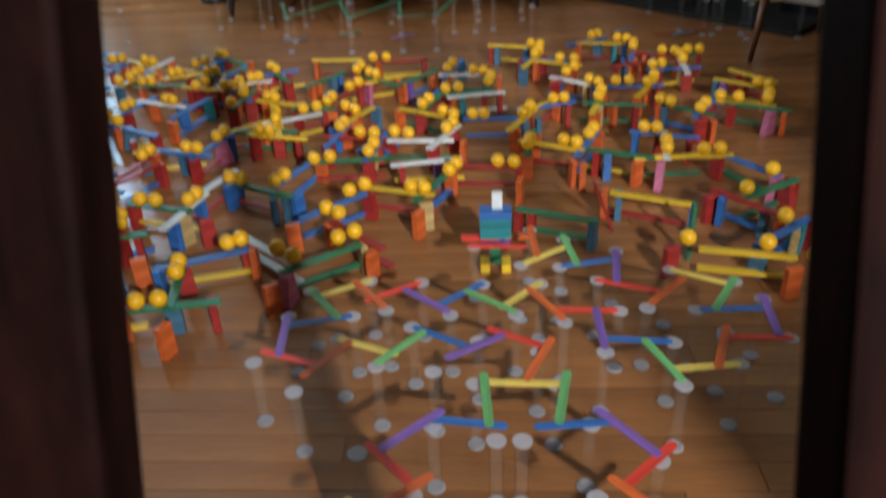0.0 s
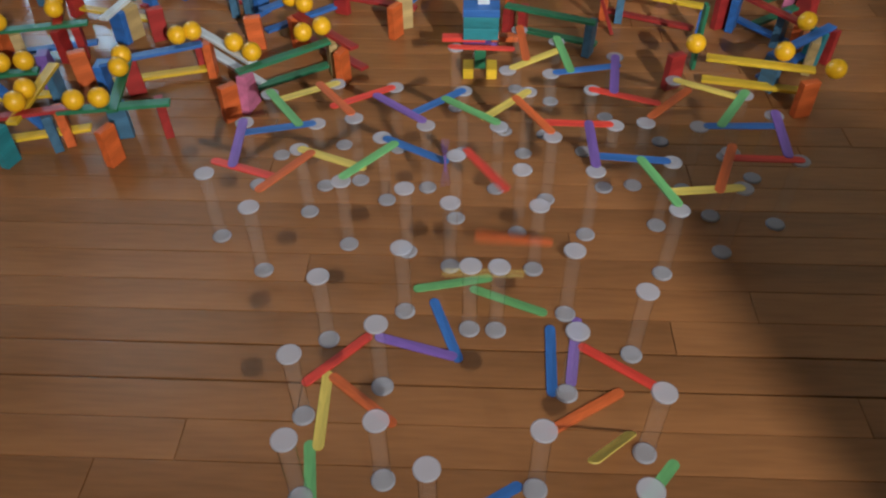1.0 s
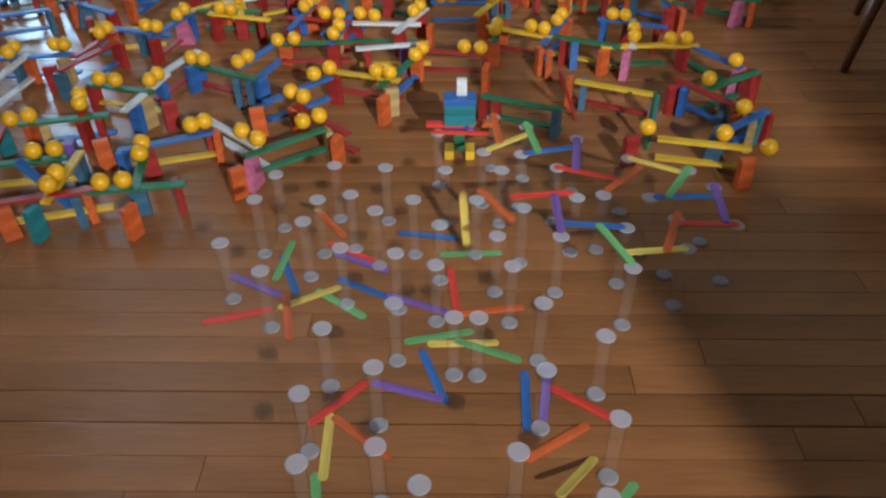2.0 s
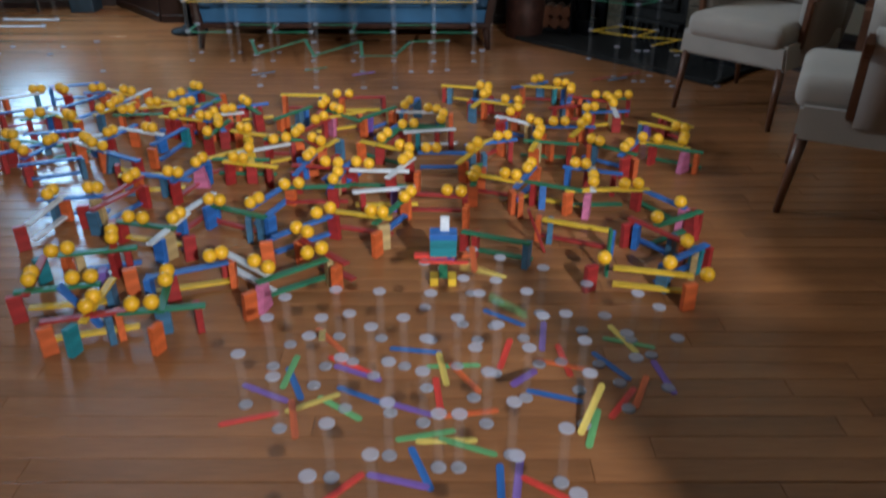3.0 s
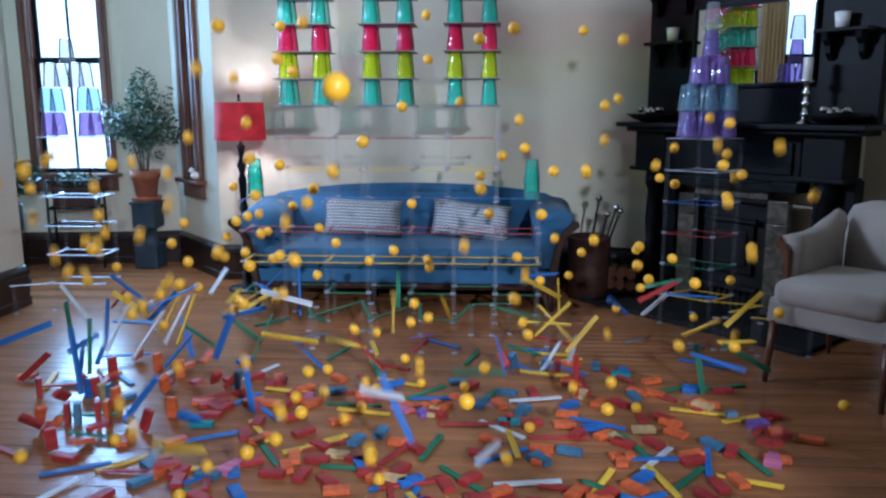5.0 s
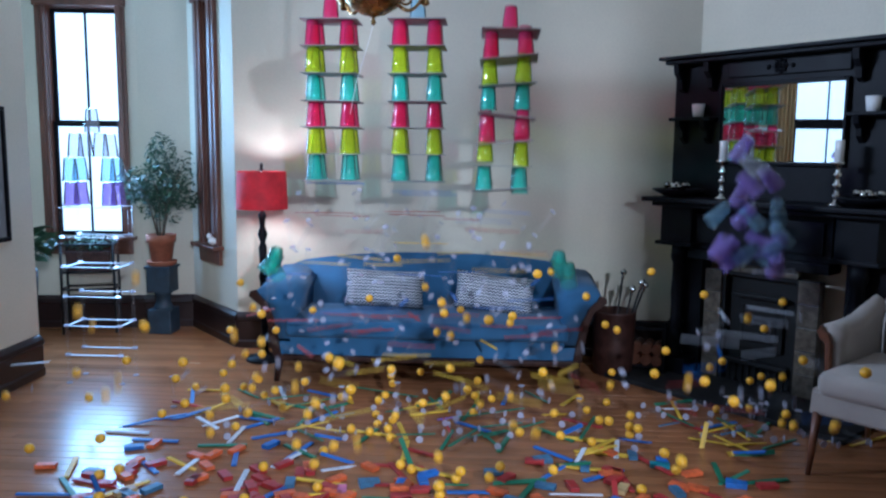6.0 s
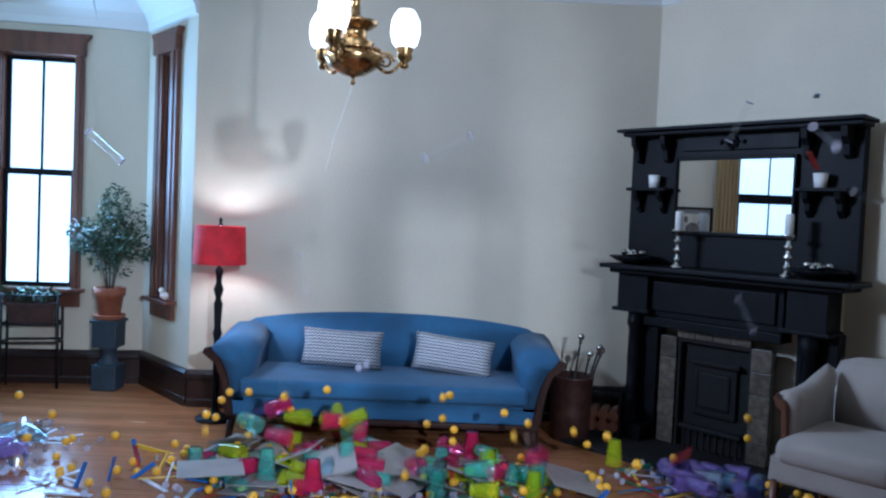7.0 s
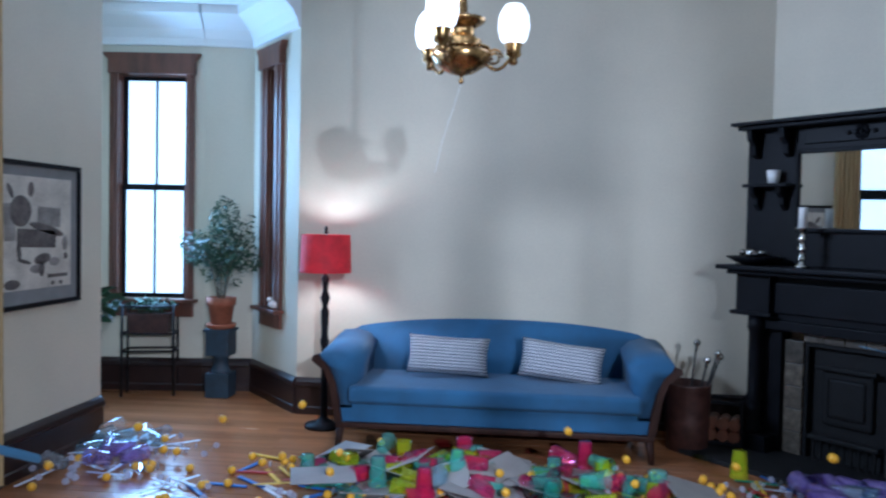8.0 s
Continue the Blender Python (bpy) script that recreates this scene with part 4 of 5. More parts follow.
def cup(material, word, x, y, z, group):
    """An upturned cup whose rim is at z; origin at mid height."""
    if word not in CUPS:
        bm = bmesh.new()
        lathe(bm, [(0.050, -0.074), (0.052, -0.072), (0.0485, -0.066), (0.046, -0.03), (0.0365, 0.066), (0.034, 0.073), (0.0, 0.072)], 18, cap=False)
        me = mesh_of(word.replace(" ", "_") + "_cup", bm, material)
        me.shade_smooth()
        CUPS[word] = me
    return placed("plastic_cup", CUPS[word], pose(x, y, z + 0.075), "upturned clear " + word + " plastic cup in the tower", "cup", group)


MOVES = []
G = 9.81


def turned(x, y, z, q):
    return Matrix.Translation((x, y, z)) @ q.to_matrix().to_4x4()


def flight(ob, t0, a, b, qa, qb, vz, turns, axis, rows=None, last=True):
    """Throw ob from a at t0 with the upward speed vz so that it comes down at b, tumbling by whole turns on the way."""
    rows = rows if rows is not None else [(0.0, turned(*a, qa)), (max(0.02, t0 - 0.1), turned(*a, qa))]
    drop = a[2] - b[2]
    air = (vz + math.sqrt(max(0.0, vz * vz + 2 * G * drop))) / G
    air = max(air, 0.12)
    steps = max(2, math.ceil(air / 0.1), math.ceil(abs(turns) * 360 / 70) + 2)
    for i in range(steps + 1):
        s = i / steps
        t = t0 + s * air
        if t > 7.95:
            break
        z = a[2] + vz * s * air - G / 2 * (s * air) ** 2
        if i == steps:
            z = b[2]
        q = Matrix.Rotation(turns * 2 * math.pi * s, 3, axis).to_quaternion() @ qa.slerp(qb, s)
        rows.append((t, turned(a[0] + (b[0] - a[0]) * s, a[1] + (b[1] - a[1]) * s, max(z, 0.004), q)))
    if last:
        if rows[-1][0] < 7.9:
            rows.append((8.0, turned(*b, qb)))
        else:
            rows.append((8.0, rows[-1][1]))
        MOVES.append((ob, spaced(rows)))
    return rows, t0 + air


def spaced(rows):
    """Rows at least one picture apart."""
    out = []
    for t, m in rows:
        if not out or frame(t) > frame(out[-1][0]):
            out.append((t, m))
    return out


def bouncing(ob, t0, a, v, keep, rest=0.0225, front=1.4):
    """A ball thrown from a at t0 with the velocity v that bounces until the end."""
    rows = [(0.0, pose(*a)), (t0 - 0.1, pose(*a)), (t0, pose(*a))]
    x, y, z = a
    vx, vy, vz = v
    t, dt = t0, 1 / 60
    k = 0
    while t < 8.0:
        t += dt
        k += 1
        x, y, z, vz = x + vx * dt, y + vy * dt, z + vz * dt, vz - G * dt
        hit = False
        if z < rest:
            z, vz, vx, vy, hit = rest, -vz * keep, vx * 0.85, vy * 0.85, True
            if vz < 0.35:
                vz = 0.0
        if x < -2.9 or x > 2.3:
            vx = -vx * 0.6
            x = min(max(x, -2.9), 2.3)
        if y > 5.05:
            vy, y = -abs(vy) * 0.3, 5.05
        if y < front:
            vy, y = abs(vy), front
        if k % 6 == 0 or hit:
            rows.append((t, pose(x, y, z)))
    rows.append((8.0, pose(x, y, z)))
    MOVES.append((ob, spaced(rows)))


def eul(rx, ry, rz):
    return Euler((radians(rx), radians(ry), radians(rz))).to_quaternion()


REACHED = [(0.16, 2.27, 3.32), (0.82, 2.17, 3.27), (0.98, 2.42, 3.36), (0.6, 2.42, 3.44), (1.09, 2.72, 3.75), (0.51, 2.58, 3.6), (0.1, 2.68, 3.8), (0.68, 3.15, 3.85), (-0.2, 2.37, 3.95), (-0.19, 2.58, 4.1), (-0.52, 2.48, 4.15), (-0.45, 2.79, 4.3),
           (-0.94, 2.06, 4.12), (-1.07, 2.79, 4.33), (-0.46, 2.94, 4.45), (-0.14, 3.06, 4.52), (-0.33, 3.46, 4.55), (-0.92, 3.04, 4.65), (0.24, 3.37, 4.63), (0.02, 3.78, 4.63), (0.64, 3.56, 4.65), (-0.83, 4.18, 4.65),
           (1.05, 3.36, 4.84), (0.41, 4.34, 4.78), (-1.38, 2.73, 4.72), (-1.36, 4.13, 4.82), (-1.45, 3.34, 4.84), (-1.97, 3.51, 4.86)]


def wave(x, y):
    """When the chain reaction reaches a place on the floor, from the places (x, y, seconds) that it is known to pass."""
    total = weight = 0.0
    for px, py, when in REACHED:
        w = 1 / (0.02 + (x - px) ** 2 + (y - py) ** 2) ** 2
        total, weight = total + w * when, weight + w
    return total / weight


# the raked frame is drawn back past the camera
for ob, x, y, lean in POSTS:
    MOVES.append((ob, [(t, Matrix.Translation((x + (0.004 + 0.17 * min(t, 0.3) if x > 0.1 else 0.0) - (1.9 if x > 0.1 else 1.1) * max(0, min(1, (t - 0.42) * 4)), y - back_by, 0)) @ pose(0, 0, 0, -18, lean, 4))
                       for t, back_by in ((0, 0.0), (0.1, 0.0), (0.2, 0.0), (0.3, 0.0), (0.4, 0.45), (0.5, 1.3), (0.8, 1.6), (1.2, 1.9), (8, 1.9))]))


# ---- the stick chain on clear tubes ----
CHAIN_A = [
    ('y',-0.086,1.309,-0.045,1.217), ('o',0.037,1.371,-0.065,1.288), ('r',-0.076,1.453,0.017,1.35), ('p',0.058,1.535,-0.055,1.432), ('b',0.181,1.494,0.017,1.514), ('g',0.129,1.648,0.14,1.483),
    ('y',0.129,1.617,0.283,1.607), ('g',0.294,1.648,0.263,1.494), ('b',0.222,1.494,0.365,1.504), ('p',0.335,1.535,0.427,1.422), ('r',0.458,1.453,0.355,1.35), ('o',0.335,1.371,0.437,1.268),
    ('y',0.448,1.288,0.396,1.227),
]
CHAIN_B = [
    ('o',0.273,1.75,0.212,1.617), ('r',0.14,1.791,0.263,1.719), ('p',0.047,1.678,0.181,1.771), ('b',-0.024,1.801,0.109,1.719), ('g',-0.086,1.668,0.006,1.781), ('y',-0.178,1.76,-0.045,1.699),
    ('o',-0.23,1.627,-0.148,1.75), ('r',-0.332,1.719,-0.199,1.668), ('p',-0.301,1.843,-0.291,1.699), ('b',-0.158,1.843,-0.301,1.801), ('g',-0.271,1.945,-0.189,1.832), ('y',-0.137,1.986,-0.25,1.914),
    ('o',-0.086,1.863,-0.178,1.986), ('r',-0.014,1.976,-0.137,1.894), ('p',0.058,1.843,-0.055,1.945), ('b',0.129,1.966,0.027,1.873), ('g',0.201,1.843,0.088,1.935), ('y',0.263,1.966,0.171,1.863),
]
CHAIN_C = [
    ('o',0.304,1.812,0.232,1.945), ('r',0.427,1.853,0.273,1.853), ('p',0.376,1.709,0.376,1.863), ('b',0.519,1.74,0.365,1.75), ('g',0.509,1.607,0.458,1.75), ('y',0.632,1.668,0.489,1.648),
    ('o',0.632,1.771,0.591,1.668), ('r',0.755,1.75,0.622,1.75), ('p',0.745,1.894,0.735,1.76), ('b',0.591,1.853,0.755,1.853), ('g',0.704,1.966,0.632,1.853), ('y',0.571,2.017,0.694,1.945),
    ('o',0.489,1.863,0.601,1.986), ('r',0.396,1.976,0.519,1.925), ('p',0.458,2.109,0.437,1.955), ('b',0.314,2.037,0.468,2.068), ('g',0.335,2.171,0.355,2.048), ('y',0.222,2.048,0.355,2.14),
    ('o',0.253,2.222,0.263,2.089), ('r',0.109,2.14,0.222,2.13),
]
FALLEN = [
    (-0.08,1.29,-88), (-0.02,1.31,-39), (-0.07,1.39,47), (0.06,1.42,-16), (0.11,1.46,-70), (0.12,1.57,13), (0.17,1.55,2),
    (0.22,1.53,-23), (0.29,1.4,-92), (0.33,1.42,-99), (0.4,1.39,-35), (0.34,1.3,33), (0.36,1.21,-123), (0.23,1.65,9),
    (0.15,1.72,-84), (0.07,1.67,-23), (-0.05,1.72,-28), (-0.1,1.67,-37), (-0.17,1.69,29), (-0.21,1.63,-77), (-0.32,1.63,18),
    (-0.3,1.73,-28), (-0.23,1.77,-67), (-0.25,1.82,83), (-0.18,1.96,-78),
]
RUN_A = [
    ('r',-0.925,1.928,-0.739,1.969), ('g',-1.121,2.072,-0.832,2.124), ('y',0.677,2.238,0.946,2.155), ('g',-0.398,2.124,-0.201,2.279), ('b',-0.749,2.155,-0.491,2.258),
    ('w',-0.543,2.331,-0.367,2.165), ('b',0.842,2.227,1.039,2.382), ('r',-0.315,2.413,-0.129,2.238), ('g',-1.049,2.3,-0.842,2.351), ('g',0.222,2.475,0.46,2.372),
    ('r',0.822,2.568,0.966,2.393), ('b',-0.408,2.413,-0.222,2.599), ('g',-0.987,2.558,-0.729,2.475), ('y',0.491,2.579,0.76,2.455), ('g',0.884,2.496,1.101,2.641),
    ('y',-0.243,2.631,-0.015,2.568), ('g',-0.687,2.682,-0.439,2.568), ('g',-0.077,2.517,0.036,2.755), ('w',-1.266,2.517,-1.235,2.755), ('w',-0.77,2.589,-0.698,2.755),
]
RUN_B = [
    ('r',-1.09,2.61,-0.987,2.858), ('b',-1.297,2.724,-1.111,2.755), ('b',0.915,2.837,1.028,2.662), ('b',-0.532,2.631,-0.429,2.879), ('r',-0.015,2.786,0.264,2.755),
    ('y',0.636,2.817,0.863,2.817), ('w',-0.139,2.806,0.026,2.827), ('g',-0.449,2.837,-0.17,2.848), ('g',0.501,2.889,0.667,2.817), ('y',0.274,2.972,0.46,2.889),
    ('b',0.429,2.817,0.553,3.065), ('y',-1.08,2.941,-0.894,2.972), ('b',-0.873,2.889,-0.801,3.096), ('w',-0.253,3.013,0.078,2.992), ('b',-0.284,2.941,-0.201,3.096),
    ('b',-1.545,3.054,-1.338,3.137), ('g',-0.791,3.127,-0.543,3.116), ('b',-1.287,3.22,-1.09,3.106), ('y',-0.842,3.096,-0.667,3.251), ('b',0.016,3.189,0.346,3.209),
]
RUN_C = [
    ('b',-1.7,3.178,-1.607,3.251), ('y',-0.418,3.127,-0.284,3.364), ('w',-0.718,3.178,-0.481,3.313), ('g',0.801,3.333,0.987,3.168), ('g',1.07,3.302,1.256,3.209),
    ('y',-0.191,3.344,0.016,3.209), ('g',0.553,3.333,0.729,3.313), ('y',0.295,3.261,0.439,3.416), ('g',-0.615,3.364,-0.387,3.344), ('w',-1.493,3.323,-1.39,3.395),
    ('b',-1.09,3.24,-1.008,3.55), ('b',-1.669,3.426,-1.504,3.468), ('b',-0.139,3.323,-0.015,3.612), ('w',0.005,3.457,0.212,3.488), ('y',1.09,3.602,1.276,3.447),
    ('w',0.429,3.674,0.615,3.54), ('y',1.204,3.685,1.297,3.55), ('y',-1.163,3.664,-0.966,3.612), ('y',-0.408,3.643,-0.222,3.736), ('w',-1.762,3.747,-1.586,3.664),
]
RUN_D = [
    ('g',-0.615,3.643,-0.491,3.798), ('g',-0.212,3.633,-0.067,3.819), ('w',-0.088,3.757,0.212,3.716), ('b',-1.958,3.705,-1.783,3.788), ('b',0.873,3.726,1.049,3.767),
    ('b',-0.894,3.798,-0.729,3.85), ('r',0.718,3.809,0.894,3.85), ('b',-1.028,3.664,-0.966,4.036), ('y',-1.235,3.902,-1.049,3.84), ('b',-1.7,3.788,-1.566,4.026),
    ('b',0.305,3.943,0.563,3.902), ('r',-0.356,3.974,-0.129,3.974), ('g',0.863,3.995,1.142,3.953), ('w',-2.072,3.933,-1.917,4.026), ('w',-1.421,3.902,-1.38,4.098),
    ('y',-0.656,4.015,-0.439,4.005), ('y',0.16,4.201,0.398,4.119), ('y',0.584,4.181,0.822,4.15), ('b',-1.907,4.129,-1.679,4.232),
]
PAIRS_A = [
    (-0.708,1.969,-0.656,1.979), (-0.832,2.01,-0.832,1.959), (-0.935,2.114,-0.884,2.124), (-1.07,2.145,-1.059,2.103), (-0.667,2.155,-0.656,2.103), (-0.418,2.217,-0.367,2.176), (0.667,2.238,0.956,2.134),
    (-0.563,2.248,-0.532,2.269), (-0.263,2.269,-0.222,2.3), (-1.07,2.279,-1.028,2.3), (0.956,2.351,0.863,2.207), (-0.935,2.424,-0.915,2.372), (-0.325,2.444,-0.284,2.413), (-0.76,2.517,-0.749,2.558),
    (-0.915,2.527,-0.863,2.517), (-0.274,2.558,-0.232,2.599), (-0.088,2.579,-0.046,2.568), (-0.522,2.641,-0.501,2.682), (1.018,2.651,0.904,2.527), (-0.677,2.672,-0.636,2.662), (0.026,2.693,0.047,2.744),
]
PAIRS_B = [
    (-1.276,2.713,-1.276,2.755), (0.181,2.755,0.233,2.744), (-1.152,2.775,-1.121,2.775), (-0.429,2.806,-0.377,2.817), (0.853,2.817,0.904,2.817), (-0.253,2.858,-0.243,2.93), (-1.039,2.868,-1.028,2.91),
    (0.284,2.889,0.295,2.941), (0.749,2.899,0.739,2.837), (0.408,2.92,0.45,2.899), (-0.904,2.93,-0.863,2.92), (0.501,2.972,0.522,3.023), (-0.822,3.023,-0.811,3.075), (0.698,3.023,0.739,3.013),
    (-0.305,3.034,-0.253,3.023), (-0.181,3.034,-0.129,3.013), (0.005,3.054,0.026,3.106), (-0.687,3.085,-0.646,3.075), (-0.387,3.096,-0.377,3.137), (0.098,3.189,0.14,3.189), (0.284,3.189,0.315,3.261),
]
PAIRS_C = [
    (0.935,3.199,0.966,3.251), (-1.638,3.22,-1.576,3.158), (-0.015,3.23,0.026,3.189), (-1.328,3.251,-1.266,3.209), (-0.667,3.271,-0.646,3.189), (-1.524,3.271,-1.514,3.302), (1.204,3.282,1.225,3.333),
    (-0.563,3.292,-0.512,3.313), (0.811,3.302,0.842,3.271), (-0.398,3.313,-0.356,3.271), (-0.098,3.313,-0.077,3.375), (-1.39,3.323,-1.369,3.302), (1.039,3.323,1.101,3.302), (0.408,3.333,0.45,3.344),
    (-1.741,3.354,-1.71,3.344), (0.584,3.354,0.605,3.426), (-1.307,3.375,-1.297,3.406), (-0.481,3.375,-0.47,3.426), (-0.873,3.385,-0.853,3.499), (-1.163,3.447,-1.132,3.437), (-0.739,3.447,-0.708,3.437),
]
PAIRS_D = [
    (1.225,3.468,1.256,3.437), (-0.015,3.488,0.036,3.499), (0.801,3.509,0.842,3.592), (0.677,3.53,0.729,3.53), (-0.418,3.55,-0.387,3.602), (0.16,3.561,0.171,3.643), (0.574,3.561,0.605,3.519),
    (-1.09,3.612,-1.07,3.674), (-0.966,3.612,-0.925,3.602), (-1.772,3.633,-1.731,3.654), (-1.597,3.633,-1.566,3.612), (-0.915,3.664,-0.873,3.571), (0.491,3.674,0.532,3.736), (-1.359,3.695,-1.318,3.695),
    (-0.873,3.705,-0.842,3.716), (-1.473,3.716,-1.442,3.767), (0.098,3.726,0.14,3.705), (-0.356,3.736,-0.325,3.705), (0.863,3.736,0.904,3.747), (-0.015,3.767,0.005,3.84), (-0.418,3.778,-0.408,3.84),
]
PAIRS_E = [
    (-1.101,3.809,-1.07,3.829), (1.008,3.809,1.008,3.881), (-1.266,3.809,-1.235,3.819), (-1.442,3.829,-1.431,3.86), (-0.822,3.86,-0.791,3.819), (0.481,3.871,0.543,3.85), (-1.194,3.933,-1.163,3.974),
    (0.946,3.943,0.997,3.922), (1.059,3.943,1.111,3.943), (-0.367,3.953,-0.305,3.953), (0.398,3.995,0.377,3.953), (0.832,4.026,0.842,4.077), (-1.938,4.026,-1.896,4.026), (-1.473,4.026,-1.421,3.995),
    (-1.638,4.046,-1.597,4.057), (-1.814,4.057,-1.772,4.015), (-1.132,4.098,-1.101,4.077), (0.367,4.108,0.408,4.088), (0.78,4.17,0.822,4.15), (0.667,4.222,0.698,4.243),
]
rnd = random.Random(21)
RAINBOW = {"y": "a", "o": "o", "r": "e", "p": "p", "b": "b", "g": "l"}
feet = [(0.011, 1.336), (-0.091, 1.431), (-0.109, 1.276), (0.036, 1.5), (0.151, 1.462), (0.197, 1.461), (0.113, 1.614), (0.321, 1.502), (0.311, 1.332), (0.426, 1.415), (0.421, 1.227),
        (0.269, 1.611), (0.242, 1.71), (0.03, 1.651), (-0.09, 1.136), (0.028, 1.169), (0.252, 1.161), (0.12, 1.749), (-0.238, 1.593), (-0.34, 1.683)]
for x, y in feet:
    tube(x, y, 0.0, CHAIN_H)
for k, (c, x0, y0, x1, y1) in enumerate(CHAIN_A + CHAIN_B + CHAIN_C):
    cx, cy = (x0 + x1) / 2, (y0 + y1) / 2
    yaw = math.degrees(math.atan2(y1 - y0, x1 - x0))
    tilt = 1.2 if k % 2 else -1.2
    z = CHAIN_H + 0.004 + 0.0025 * (k % 2)
    q0 = eul(0, tilt, yaw)
    st = wooden("craft_stick", RAINBOW[c], turned(cx, cy, z, q0), "rainbow stick chain")
    if k >= 16 and all(math.hypot(x0 - fx, y0 - fy) > 0.05 for fx, fy in feet):
        feet.append((x0, y0))
        tube(x0, y0, 0.0, CHAIN_H)
    if k < len(FALLEN):
        lx, ly, lyaw = FALLEN[k]
    else:
        lx, ly, lyaw = cx + rnd.uniform(-0.07, 0.07), cy + rnd.uniform(-0.09, 0.05), yaw + rnd.uniform(-80, 80)
    t0 = 0.83 + 0.059 * (k - 13)
    if k < 13:
        # both wings of the chain run inwards together
        t0 = 0.32 + 0.082 * min(k, 12 - k)
    flight(st, t0, (cx, cy, z), (lx, ly, 0.002 + 0.0006 * (k % 4)), q0, eul(0, 0, lyaw), rnd.uniform(0.15, 0.5), rnd.choice((-1, 1)) * (k % 3 == 0), "XY"[k % 2])
for c, x, y, yaw in (("l", 0.42, 1.16, -130), ("b", 0.17, 1.13, 33), ("b", 0.25, 1.10, -25), ("l", -0.08, 1.16, -80), ("p", 0.05, 1.06, 10), ("e", 0.35, 1.07, 70)):
    wooden("craft_stick", c, pose(x, y, 0.0015, 0, 0, yaw), "rainbow stick chain")
for x, y in ((0.10, 1.10), (0.38, 1.08)):
    tube(x, y, 0.0, CHAIN_H)


# ---- the little block figure ----
def block_figure(m):
    ob = thing("block_figure", "stacked coloured block figure with white top stick", "block tower", m)
    f = 1.16
    for nm, c, s, k in (("foot", (-0.025, 0, 0.012), (0.022, 0.04, 0.024), "y"), ("foot", (0.025, 0, 0.012), (0.022, 0.04, 0.024), "y"), ("leg", (0, 0, 0.045), (0.024, 0.022, 0.05), "g"),
                        ("belt", (0, 0, 0.075), (0.075, 0.026, 0.012), "p"), ("arm", (-0.035, 0, 0.087), (0.09, 0.02, 0.010), "e"), ("arm", (0.05, 0.004, 0.087), (0.055, 0.02, 0.012), "o"),
                        ("body", (0, 0, 0.106), (0.072, 0.042, 0.026), "t"), ("body", (0, 0, 0.132), (0.072, 0.042, 0.024), "t"), ("head", (0, 0, 0.153), (0.074, 0.046, 0.016), "b"),
                        ("headpiece", (0.004, 0.006, 0.182), (0.024, 0.01, 0.042), "w")):
        boxed(nm, [q * f for q in c], [q * f for q in s], WOOD[k], ob, None, 0.0015)
    return ob


fig = block_figure(pose(0.165, 2.29, 0))
MOVES.append((fig, [(0, pose(0.165, 2.29, 0)), (3.25, pose(0.165, 2.29, 0)), (3.45, pose(0.168, 2.27, 0, 0, 3, 8)), (4.25, pose(0.168, 2.27, 0, 0, 3, 8)), (4.35, pose(0.18, 2.25, 0.01, 18, 20, 8)),
                    (4.5, pose(0.21, 2.22, 0.028, 10, 84, 8)), (8, pose(0.21, 2.22, 0.028, 10, 88, 8))]))
# the white plank that the figure sends up on end
spring = wooden("plank", "w", pose(0.18, 2.46, 0.02, 0, 0, 80), "plank runs")
MOVES.append((spring, [(0, pose(0.18, 2.46, 0.02, 0, 0, 80)), (3.28, pose(0.18, 2.46, 0.02, 0, 0, 80)), (3.34, pose(0.18, 2.44, 0.14, 0, -60, 80)), (3.4, pose(0.18, 2.42, 0.25, 0, -88, 80)),
                       (3.5, pose(0.168, 2.41, 0.31, 0, -90, 80)), (3.7, pose(0.168, 2.4, 0.325, 0, -92, 70)), (3.8, pose(0.09, 2.4, 0.315, 0, -108, 40)), (3.9, pose(0.0, 2.4, 0.275, 0, -122, 20)),
                       (4.0, pose(-0.06, 2.4, 0.16, 0, -150, 10)), (4.1, pose(-0.1, 2.4, 0.01, 0, -180, 10)), (8, pose(-0.1, 2.4, 0.01, 0, -180, 10))]))

# ---- plank runs with balls ----
rnd = random.Random(3)
RUN_Z = 0.100
BLOCKS = "rnskbsrnpsonsrt"


def off_run(px, py, run):
    """Distance of a place on the plan from a run's plank."""
    ax, ay, bx, by = run[1:]
    n2 = (bx - ax) ** 2 + (by - ay) ** 2
    u = min(1.0, max(0.0, ((px - ax) * (bx - ax) + (py - ay) * (by - ay)) / n2))
    return math.hypot(px - ax - u * (bx - ax), py - ay - u * (by - ay))


RUNS = RUN_A + RUN_B + RUN_C + RUN_D
FULL = len(RUNS)
for k, (x0, y0, x1, y1) in enumerate(PAIRS_A + PAIRS_B + PAIRS_C + PAIRS_D + PAIRS_E):
    # a pair of balls that no run carries gets a plank of its own
    gap = math.hypot(x1 - x0, y1 - y0)
    if gap < 0.13 and min(max(off_run(x0, y0, r), off_run(x1, y1, r)) for r in RUNS) > 0.035:
        cx, cy, ux, uy = (x0 + x1) / 2, (y0 + y1) / 2, (x1 - x0) / gap, (y1 - y0) / gap
        near_end, far_end = 0.05, 0.15
        if k % 2:
            near_end, far_end = far_end, near_end
        RUNS.append(("gybrgwyb"[k % 8], round(cx - ux * near_end, 3), round(cy - uy * near_end, 3), round(cx + ux * far_end, 3), round(cy + uy * far_end, 3)))
ends = []
